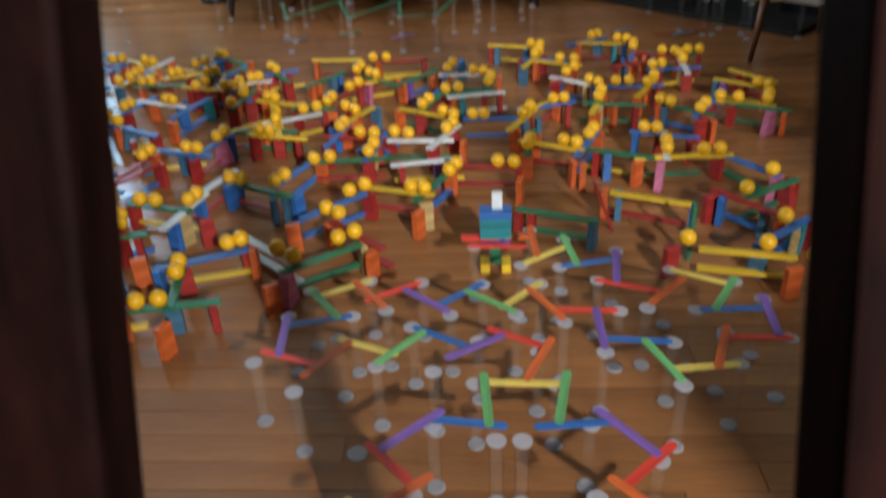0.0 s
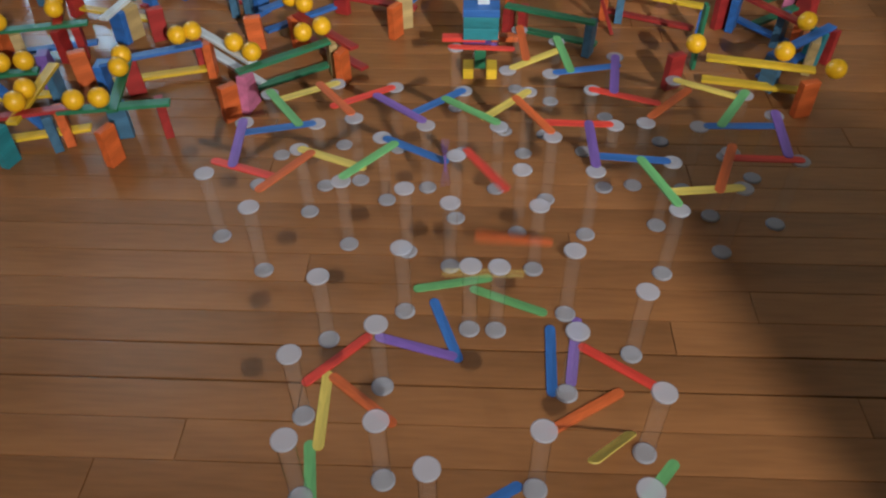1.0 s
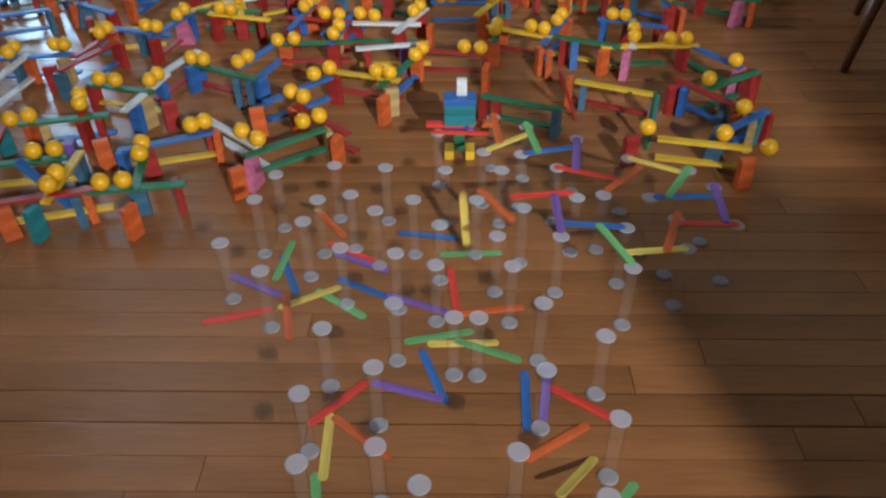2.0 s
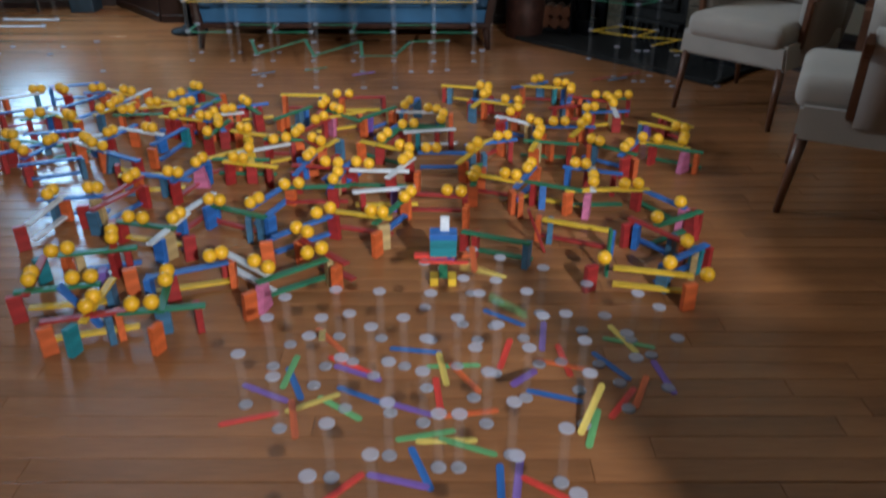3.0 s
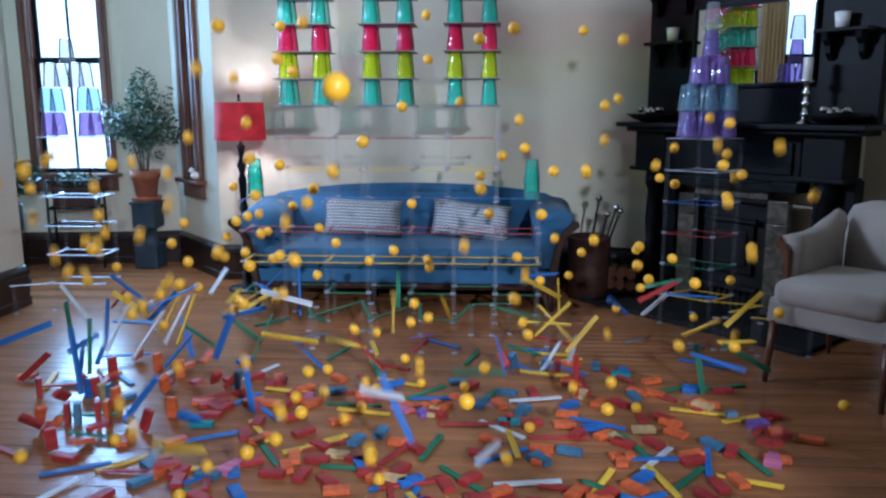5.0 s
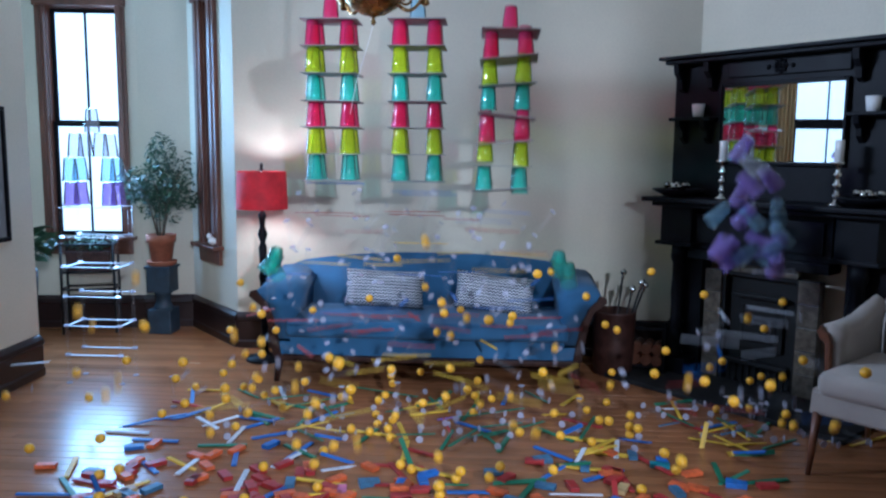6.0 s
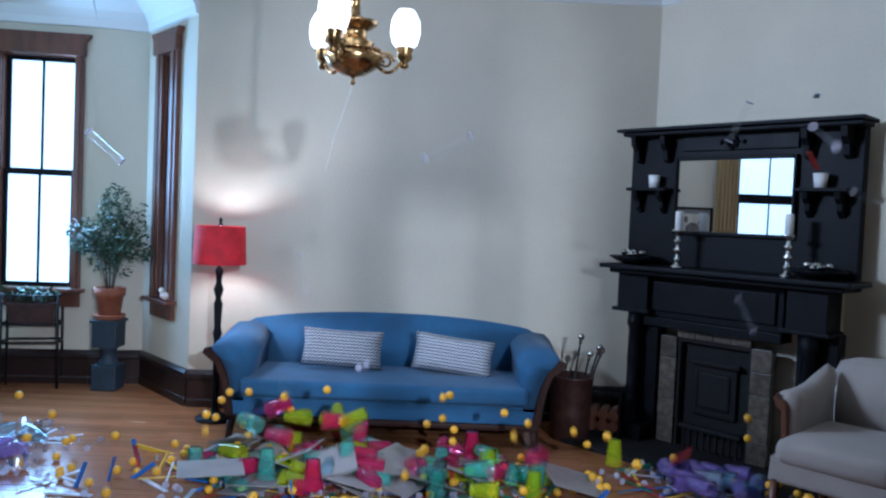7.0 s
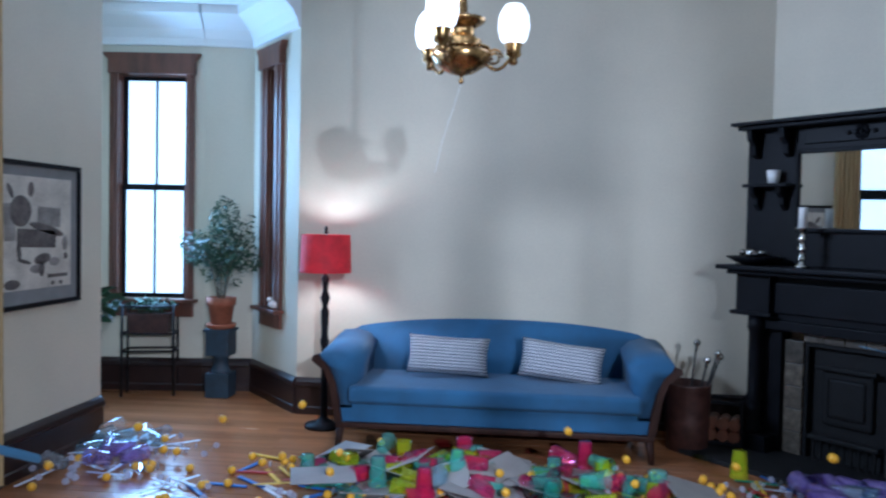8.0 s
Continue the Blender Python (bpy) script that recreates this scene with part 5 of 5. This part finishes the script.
# the uprights of the front rows, then those of the plank ends behind them
FRONT = [
    ('o', -0.93, 1.90), ('t', -0.86, 1.90), ('p', -0.89, 2.21), ('r', -1.09, 2.06), ('o', -0.63, 1.91), ('o', -0.41, 2.08), ('k', -0.38, 2.13), ('r', -0.54, 2.30), ('r', -0.69, 2.44), ('n', -0.76, 2.45),
    ('o', -0.81, 2.22), ('r', -0.90, 2.33), ('s', -0.52, 2.58), ('r', -1.14, 2.68), ('n', -1.12, 2.74), ('r', -1.29, 2.51), ('o', -0.17, 2.24), ('n', -0.20, 2.28), ('o', -0.42, 2.40), ('o', -0.06, 2.47),
    ('n', -0.04, 2.52), ('r', -0.87, 2.89), ('r', -1.16, 3.07), ('s', -1.08, 2.97), ('t', -1.12, 2.29), ('o', 0.64, 2.80), ('k', 0.71, 2.78), ('r', 0.91, 2.84), ('o', 0.91, 2.13), ('n', 0.98, 2.32),
    ('k', 1.04, 2.66), ('o', 0.46, 2.78), ('o', 0.43, 2.81), ('r', 0.63, 2.24), ('b', 0.84, 2.53), ('r', 0.81, 2.54), ('o', 0.25, 2.68), ('o', 0.97, 3.15), ('r', 0.93, 3.15), ('o', 1.25, 3.21),
    ('k', 1.20, 3.22), ('n', 0.59, 3.34), ('o', 0.64, 3.35),
]
for k, (c, x, y) in enumerate(FRONT):
    q0 = eul(0, rnd.uniform(-2, 2), (35, 80, 110, 20, 60)[k % 5] + rnd.uniform(-12, 12))
    bl = wooden("wedge_block" if c in "kp" else "block", c, turned(x, y, 0.0467, q0), "domino blocks")
    flight(bl, wave(x, y) + rnd.uniform(0.02, 0.12), (x, y, 0.0467), (x + rnd.gauss(0, 0.07), y + rnd.gauss(-0.02, 0.07), 0.013), q0, eul(90, 0, rnd.uniform(0, 180)), rnd.uniform(0.2, 0.8), 0, "X")
    ends.append((x, y))
for k, (c, x0, y0, x1, y1) in enumerate(RUNS):
    cx, cy = (x0 + x1) / 2, (y0 + y1) / 2
    yaw = math.degrees(math.atan2(y1 - y0, x1 - x0))
    t0 = wave(cx, cy) + rnd.uniform(-0.06, 0.1)
    near = 1.0 if cy < 3.2 else 0.8
    for low in (0, 1) if k < FULL else (0,):
        z = 0.020 if low else RUN_Z - 0.004
        q0 = eul(rnd.uniform(-2, 2), rnd.uniform(-1.5, 1.5), yaw + rnd.uniform(-3, 3))
        colour = c if not low else rnd.choice((c, c, "g", "r", "b", "y"))
        # the lower plank lies a little aside of the upper one
        ox, oy = (0.0, 0.0) if not low else (rnd.uniform(-0.015, 0.015), 0.03)
        pl = wooden("plank", colour, turned(cx + ox, cy + oy, z, q0), "plank runs")
        bx, by = cx + rnd.gauss(0, 0.22), min(5.1, cy + (rnd.gauss(0.02, 0.2) if cy < 3.1 else abs(rnd.gauss(0.75, 0.45))))
        if low:
            bx, by = cx + rnd.gauss(0, 0.07), cy + rnd.gauss(0, 0.07)
        flight(pl, t0 + 0.06 * low, (cx + ox, cy + oy, z), (bx, by, 0.005 + 0.006 * rnd.random()), q0, eul(0, 0, yaw + rnd.uniform(-80, 80)),
               rnd.uniform(0.3, 0.9) if low else rnd.uniform(1.6, 3.3) * near, rnd.choice((-1, 1)) * (0 if low else rnd.choice((0.5, 1, 1, 1.5))), "XY"[k % 2])
    for e, (ex, ey) in enumerate(((x0, y0), (x1, y1))):
        if any(math.hypot(ex - fx, ey - fy) < 0.06 for fx, fy in ends):
            continue
        ends.append((ex, ey))
        # a pair of uprights carries each plank end
        ux, uy = math.cos(radians(yaw)), math.sin(radians(yaw))
        sgn = 1 if e == 0 else -1
        for j, off in enumerate((0.012, 0.05)):
            if j == 1 and (k >= FULL or rnd.random() < 0.55):
                continue
            px, py = ex + sgn * ux * off + rnd.uniform(-0.01, 0.01), ey + sgn * uy * off + rnd.uniform(-0.006, 0.02)
            kind = "wedge_block" if rnd.random() < 0.22 and j else "block"
            colour = rnd.choice("oorrorobrs") if j == 0 else rnd.choice(BLOCKS)
            q0 = eul(0, rnd.uniform(-4, 4), yaw + 90 + rnd.uniform(-20, 20))
            bl = wooden(kind, colour, turned(px, py, 0.0467, q0), "domino blocks")
            fall = eul(90, 0, yaw + rnd.uniform(-90, 90))
            flight(bl, t0 + 0.05 + rnd.uniform(0, 0.08), (px, py, 0.0467), (px + rnd.gauss(0, 0.07), py + rnd.gauss(-0.02, 0.07), 0.013), q0, fall, rnd.uniform(0.2, 0.8), 0, "X")

for c, x, y, lean, yaw in (("r", 0.486, 2.50, 22, 0), ("g", 0.70, 2.33, 0, 0), ("y", -0.645, 3.22, 14, 60), ("b", -0.885, 2.03, 34, 0)):
    q0 = eul(0, 90 - lean, yaw)
    up = wooden("short_plank", c, turned(x, y, 0.085 * math.cos(radians(lean)) + 0.004, q0), "plank runs")
    t0 = wave(x, y)
    flight(up, t0, (x, y, 0.085 * math.cos(radians(lean)) + 0.004), (x + 0.1, y + 0.1, 0.006), q0, eul(0, 0, 40), 1.8, 1, "Y")

# balls flung towards the camera: start, place passed, when, seconds of flight before it
FLUNG = [(0.21, 2.67, (0.10, 1.17, 1.15), 4.5, 0.555), (-0.45, 2.35, (-0.34, 1.69, 1.2), 4.5, 0.5), (0.3, 3.0, (0.33, 0.97, 1.07), 4.8, 0.6), (-0.3, 3.1, (-0.15, 1.7, 1.25), 5.0, 0.6)]
for x0, y0, x1, y1 in PAIRS_A + PAIRS_B + PAIRS_C + PAIRS_D + PAIRS_E:
    for x, y in ((x0, y0), (x1, y1)):
        bl = ball(x, y, RUN_Z + 0.0225)
        t0 = wave(x, y) + rnd.uniform(-0.02, 0.1)
        a = rnd.uniform(0, 2 * math.pi)
        h = rnd.uniform(0.1, 1.1)
        near = next((f for f in FLUNG if math.hypot(x - f[0], y - f[1]) < 0.16), None)
        if near:
            FLUNG.remove(near)
            aim, when, v = near[2:]
            # its first flight crosses the place aim at that time
            bouncing(bl, when - v, (x, y, RUN_Z + 0.0225), ((aim[0] - x) / v, (aim[1] - y) / v, (aim[2] - RUN_Z) / v + G * v / 2), 0.7, front=0.1)
            continue
        up = rnd.uniform(2.0, 5.0) if rnd.random() < 0.72 else rnd.uniform(5.0, 6.3)
        bouncing(bl, t0, (x, y, RUN_Z + 0.0225), (h * math.cos(a), h * math.sin(a) + (0.55 if y > 3.4 else 0.85), up), rnd.uniform(0.56, 0.73))


# ---- the towers in front of the sofa ----
LEVEL = 0.187
rnd = random.Random(9)


def collapse(ob, t0, a, qa, spread, yrange, lie, vz=0.0, flat=False):
    """Drop a piece of a tower at t0 into the heap on the floor."""
    bx = a[0] + rnd.gauss(0, spread)
    by = rnd.uniform(*yrange)
    qb = eul(*lie)
    flight(ob, t0, a, (bx, by, 0.004 + (0.017 if not flat else 0.004) + rnd.random() * 0.02), qa, qb, vz, 0, "X")


def long_stick(colour, a, b, t0, group, yrange):
    """A stick between two tube tops, keyed to fall."""
    a, b = Vector(a), Vector(b)
    yaw = math.degrees(math.atan2(b.y - a.y, b.x - a.x))
    n = (b - a).length
    key = ("tower_stick", colour, round(n + 0.03, 2))
    if key not in MESHES:
        MESHES[key] = mesh_of("tower_stick", rounded_stick(round(n + 0.03, 2), 0.018, 0.003), WOOD[colour])
    c = (a + b) / 2
    q = eul(0, 0, yaw)
    ob = placed("craft_stick", MESHES[key], turned(*c, q), PAINT[colour][0] + " craft stick laid across the tower tubes", "craft stick", group)
    collapse(ob, t0, tuple(c), q, 0.22, yrange, (0, 0, yaw + rnd.uniform(-90, 90)), rnd.uniform(0, 0.6), True)


def falling_tube(x, y, z, t0, yrange):
    ob = tube(x, y, z)
    collapse(ob, t0, (x, y, z + TUBE_H / 2), eul(0, 0, 0), 0.22, yrange, (90, 0, rnd.uniform(0, 360)), rnd.uniform(0, 0.5))


COLS = [-1.425 + 0.257 * i for i in range(8)]
ROWS = (5.05, 5.26)
NEAR = (4.35, 5.15)
for lv in range(4):
    t0 = 5.62 + 0.05 * lv
    for x in COLS:
        for y in ROWS:
            falling_tube(x, y, lv * LEVEL, t0 + rnd.uniform(0, 0.2), NEAR)
    z = (lv + 1) * LEVEL - 0.002
    c = "gyrb"[lv]
    for i in range(7):
        for r, y in enumerate(ROWS):
            if lv == 0 and (i + r) % 2 or lv == 3 and r == 0:
                continue
            long_stick(c, (COLS[i], y, z), (COLS[i + 1], y, z), t0 + rnd.uniform(0, 0.2), "sticks of the wide tower", NEAR)
    for i in range(0, 8, 1 if lv == 1 else 2):
        long_stick(c, (COLS[i], ROWS[0], z + 0.003), (COLS[i], ROWS[1], z + 0.003), t0 + rnd.uniform(0, 0.2), "sticks of the wide tower", NEAR)
for t, (xa, xb, start, topmat, topword) in enumerate(((-1.18, -0.87, 5.965, M_PINK, "pink"), (-0.68, -0.37, 5.965, M_SKY, "light blue"), (-0.18, 0.12, 5.885, M_PINK, "pink"))):
    mid = (xa + xb) / 2
    for lv in (4, 5, 6):
        for x in (xa, xb):
            for y in ROWS:
                falling_tube(x, y, lv * LEVEL, start - 0.16 + rnd.uniform(0, 0.1), NEAR)
        z = (lv + 1) * LEVEL - 0.002
        for y in ROWS:
            long_stick("yrb"[lv - 4], (xa, y, z), (xb, y, z), start - 0.12 + rnd.uniform(0, 0.1), "sticks of the cup towers", NEAR)
        if lv < 6 and t < 2:
            long_stick("yr"[lv - 4], (xb, ROWS[0], z), (xb + 0.19, ROWS[0], z), start - 0.12, "sticks of the cup towers", NEAR)
    z = 7 * LEVEL + 0.002
    for lv in range(7):
        material, word = ((M_TEAL, "teal"), (M_LIME, "lime"), (M_PINK, "pink"))[lv % 3] if lv < 6 else (topmat, topword)
        spots = [(dx, dy) for dx in (-0.1, 0.1) for dy in (-0.06, 0.06)] if lv < 6 else [(0.0, -0.03)]
        board = boxed("card_board", (0, 0, 0), (0.33, 0.25, 0.004), M_CARD, None, None, 0.001)
        tagged(board, "thin grey card board between cup layers", "board", "boards of the cup towers")
        lean = rnd.uniform(-3, 3)
        zb = z - 0.002
        board.matrix_world = pose(mid, 5.155, zb)
        rows = [(0, pose(mid, 5.155, zb)), (start - 0.05, pose(mid, 5.155, zb))]
        rows, hit = flight(board, start, (mid, 5.155, zb), (mid + 0.03 * lv * (t - 1), 5.0, 0.10 + 0.012 * lv), eul(0, 0, 0), eul(rnd.uniform(-34, 12), rnd.uniform(-28, 28), 0), 0.0, 0, "X", rows, False)
        flight(board, hit, rows[-1][1].translation[:], (mid + rnd.gauss(0, 0.25), rnd.uniform(4.45, 5.0), 0.03 + rnd.random() * 0.09), rows[-1][1].to_quaternion(), eul(rnd.uniform(-25, 25), rnd.uniform(-20, 20), rnd.uniform(0, 90)), rnd.uniform(0.8, 2.3), 0, "X", rows)
        for dx, dy in spots:
            cx, cy = mid + dx, 5.155 + dy
            ob = cup(material, word, cx, cy, z, "cups of the towers")
            a = (cx, cy, z + 0.075)
            rows = [(0, pose(*a)), (start - 0.05, pose(*a))]
            sway = (0.03 * lv * (t - 1) + rnd.gauss(0, 0.01), -0.12 + rnd.gauss(0, 0.03))
            rows, hit = flight(ob, start + rnd.uniform(0, 0.015), a, (cx + sway[0], cy + sway[1], 0.12 + 0.012 * lv), eul(0, 0, 0), eul(rnd.uniform(-14, 14), rnd.uniform(-14, 14), 0), 0.0, 0, "X", rows, False)
            lie = (90, 0, rnd.uniform(0, 360)) if rnd.random() < 0.75 else (rnd.choice((0, 180)), 0, 0)
            flight(ob, hit, rows[-1][1].translation[:], (cx + rnd.gauss(0, 0.3), rnd.uniform(4.45, 5.05), 0.05 + (0.025 if lie[0] != 90 else 0) + rnd.random() ** 2 * 0.1),
                   rows[-1][1].to_quaternion(), eul(*lie), rnd.uniform(0.8, 2.5), rnd.choice((-1, 0, 1)), "X", rows)
        z += 0.1535
for x in (-1.36, 0.33):
    for k in range(3):
        ob = cup(M_TEAL, "teal", x, 5.155, 4 * LEVEL + 0.003 + 0.045 * k, "cups of the towers")
        a = (x, 5.155, 4 * LEVEL + 0.078 + 0.045 * k)
        flight(ob, 5.85, a, (x + rnd.gauss(0, 0.1), rnd.uniform(4.6, 5.0), 0.052), eul(0, 0, 0), eul(90, 0, rnd.uniform(0, 360)), 0.3, 0, "X")
ZIG = [(-0.98, 4.83), (-0.88, 4.50), (-0.66, 4.84), (-0.55, 4.46), (-0.32, 4.80), (-0.28, 4.46), (-0.10, 4.46), (-0.02, 4.80), (0.20, 4.84)]
for x, y in ZIG:
    falling_tube(x, y, 0.0, 5.5 + rnd.uniform(0, 0.15), NEAR)
for (xa, ya), (xb, yb) in zip(ZIG, ZIG[1:]):
    long_stick("g", (xa, ya, LEVEL), (xb, yb, LEVEL), 5.5 + rnd.uniform(0, 0.15), "sticks of the wide tower", NEAR)

# ---- the tower by the fireplace ----
RT = [(1.12, 5.12), (1.33, 5.24), (1.36, 4.95), (1.53, 5.10)]
EAST = (4.45, 5.1)
for lv in range(6):
    for x, y in RT:
        falling_tube(x, y, lv * LEVEL, 5.55 + rnd.uniform(0, 0.15), EAST)
    z = (lv + 1) * LEVEL - 0.002
    for i, j in ((0, 1), (1, 3), (3, 2), (2, 0)):
        long_stick("ygrbww"[lv], (*RT[i], z), (*RT[j], z), 5.6 + rnd.uniform(0, 0.12), "sticks of the fireplace tower", EAST)
for (xa, ya), (xb, yb) in (((1.36, 4.95), (1.62, 4.86)), ((1.62, 4.86), (1.42, 4.72)), ((1.50, 4.60), (1.76, 4.50))):
    for p in ((xa, ya), (xb, yb)):
        if p not in RT:
            falling_tube(*p, 0.0, 5.5, EAST)
    long_stick("y", (xa, ya, LEVEL), (xb, yb, LEVEL), 5.5, "sticks of the fireplace tower", EAST)
z = 6 * LEVEL + 0.002
for lv, (n, material, word) in enumerate(((3, M_PURPLE, "purple"), (3, M_SKY, "light blue"), (2, M_PURPLE, "purple"), (1, M_PURPLE, "purple"), (1, M_CLEARCUP, "colourless"))):
    for i in range(n):
        for dy in ((-0.055, 0.055) if n > 1 else (0.0,)):
            cx, cy = 1.325 + (i - (n - 1) / 2) * 0.108, 5.09 + dy
            ob = cup(material, word, cx, cy, z, "cups of the fireplace tower")
            a = (cx, cy, z + 0.075)
            flight(ob, 5.72 + rnd.uniform(0, 0.05), a, (cx + rnd.gauss(0.03, 0.13), rnd.uniform(4.5, 4.95), 0.052 + rnd.random() * 0.06), eul(0, 0, 0), eul(90, 0, rnd.uniform(0, 360)), rnd.uniform(0, 0.6), 0, "X")
    z += 0.1505

# ---- the tower by the bay window ----
LT = [(-2.74, 5.20), (-2.40, 5.20), (-2.74, 5.40), (-2.40, 5.40)]
WEST = (4.5, 5.4)
for lv in range(6):
    for x, y in LT:
        falling_tube(x, y, lv * LEVEL, 6.0 + rnd.uniform(0, 0.2), WEST)
    z = (lv + 1) * LEVEL - 0.002
    for i, j in ((0, 1), (2, 3)) + (((0, 2), (1, 3)) if lv % 2 else ()):
        long_stick("w", (*LT[i], z), (*LT[j], z), 6.0 + rnd.uniform(0, 0.2), "sticks of the bay tower", WEST)
long_stick("w", (-2.95, 5.10, LEVEL), (-2.74, 5.20, LEVEL), 5.9, "sticks of the bay tower", WEST)
falling_tube(-2.94, 5.10, 0.0, 5.9, WEST)
z = 6 * LEVEL + 0.002
for lv, (dx, material, word) in enumerate((((-0.12, 0.12), M_PURPLE, "purple"), ((-0.12, 0.12), M_SKY, "light blue"), ((-0.08, 0.08), M_CLEARCUP, "colourless"), ((0.0,), M_CLEARCUP, "colourless"))):
    for x in dx:
        for dy in ((-0.06, 0.06) if lv < 3 else (0.0,)):
            a = (-2.57 + x, 5.30 + dy, z + 0.075)
            ob = cup(material, word, a[0], a[1], z, "cups of the bay tower")
            flight(ob, 6.08 + rnd.uniform(0, 0.06), a, (max(-2.88, a[0] + rnd.gauss(-0.06, 0.18)), rnd.uniform(4.5, 5.25), 0.052 + rnd.random() * 0.05), eul(0, 0, 0), eul(90, 0, rnd.uniform(0, 360)), rnd.uniform(0, 0.5), rnd.choice((0, 1)), "Y")
    z += 0.1505


# ---- tubes flung high by the collapse ----
rnd = random.Random(31)
for t0, a, b, vz in ((6.28, (1.35, 4.6), (1.0, 2.4), 5.9), (6.33, (1.5, 4.5), (1.3, 2.6), 5.5), (6.3, (0.4, 4.6), (-0.6, 2.3), 5.7), (6.45, (-1.9, 4.8), (-1.2, 2.6), 5.6), (6.42, (1.2, 4.7), (0.9, 2.9), 6.0),
                     (6.75, (-0.9, 4.7), (-0.7, 3.2), 5.4), (6.8, (1.3, 4.6), (1.2, 2.5), 5.6), (6.9, (-0.6, 4.8), (-0.3, 3.6), 5.2), (7.0, (0.1, 4.8), (-0.25, 3.8), 5.0)):
    falling = tube(*a, 0.0)
    flight(falling, t0, (*a, TUBE_H / 2), (*b, 0.02), eul(0, 0, 0), eul(90, 0, rnd.uniform(0, 360)), vz, 2, "X")

for c, t0, a, b, vz in (("s", 6.9, (-0.9, 4.7), (-1.3, 1.5), 6.05), ("g", 6.95, (-0.6, 4.8), (-0.75, 1.6), 5.9), ("r", 6.95, (1.1, 4.6), (1.3, 2.2), 5.6), ("s", 6.4, (1.2, 4.6), (0.8, 1.5), 6.1),
                        ("r", 6.45, (1.3, 4.7), (1.0, 1.9), 5.8), ("p", 7.0, (-0.3, 4.7), (-0.1, 2.4), 5.7), ("s", 7.1, (0.9, 4.7), (0.7, 2.6), 5.4)):
    flung = wooden("craft_stick", c, turned(*a, 0.02, eul(0, 0, 30)), "flung sticks")
    flight(flung, t0, (*a, 0.02), (*b, 0.004), eul(0, 0, 30), eul(0, 0, rnd.uniform(0, 180)), vz, 2, "XY"[c == "s"])

# ---- floor boards ----
floor = tagged(new("floor"), "glossy honey brown oak strip floor", "floor", kind="structure")
bm = bmesh.new()
box(bm, (-0.6, 2.15, -0.05), (6.9, 9.8, 0.08))
part("subfloor", bm, M_GAP, floor)
rnd = random.Random(77)
LENGTHS = (0.9, 1.3, 1.7, 2.2)
BOARD_W = 0.074
board_meshes = {}
for n in LENGTHS:
    bm = bmesh.new()
    box(bm, (0, 0, 0), (n - 0.0014, BOARD_W - 0.0014, 0.012), bevel=0.0006)
    board_meshes[n] = mesh_of("floor_board", bm, M_FLOOR)
rest = bmesh.new()
count = 0
y = -2.6
while y < 6.95:
    x, end = (-3.03 if y < 5.3 else -3.9), 2.62
    first = rnd.uniform(0.2, 0.9)
    while x < end - 0.01:
        n = rnd.choice(LENGTHS) if not first else first
        cut = first > 0 or x + n > end
        n, first = min(n, end - x), 0.0
        if 1.05 < y < 5.4 and count < 300 and not cut:
            ob = new("floor_board", board_meshes[n])
            ob.parent = floor
            ob.location = (x + n / 2, y, -0.006)
            count += 1
        else:
            box(rest, (x + n / 2, y, -0.006), (n - 0.0016, BOARD_W - 0.0016, 0.012))
        x += n
    y += BOARD_W + (0.0024 if rnd.random() < 0.4 else 0.0)
tagged(part("outer_boards", rest, M_FLOOR, floor), kind="stuff")


def motions():
    for ob, rows in MOVES:
        walk(ob, rows)


motions()
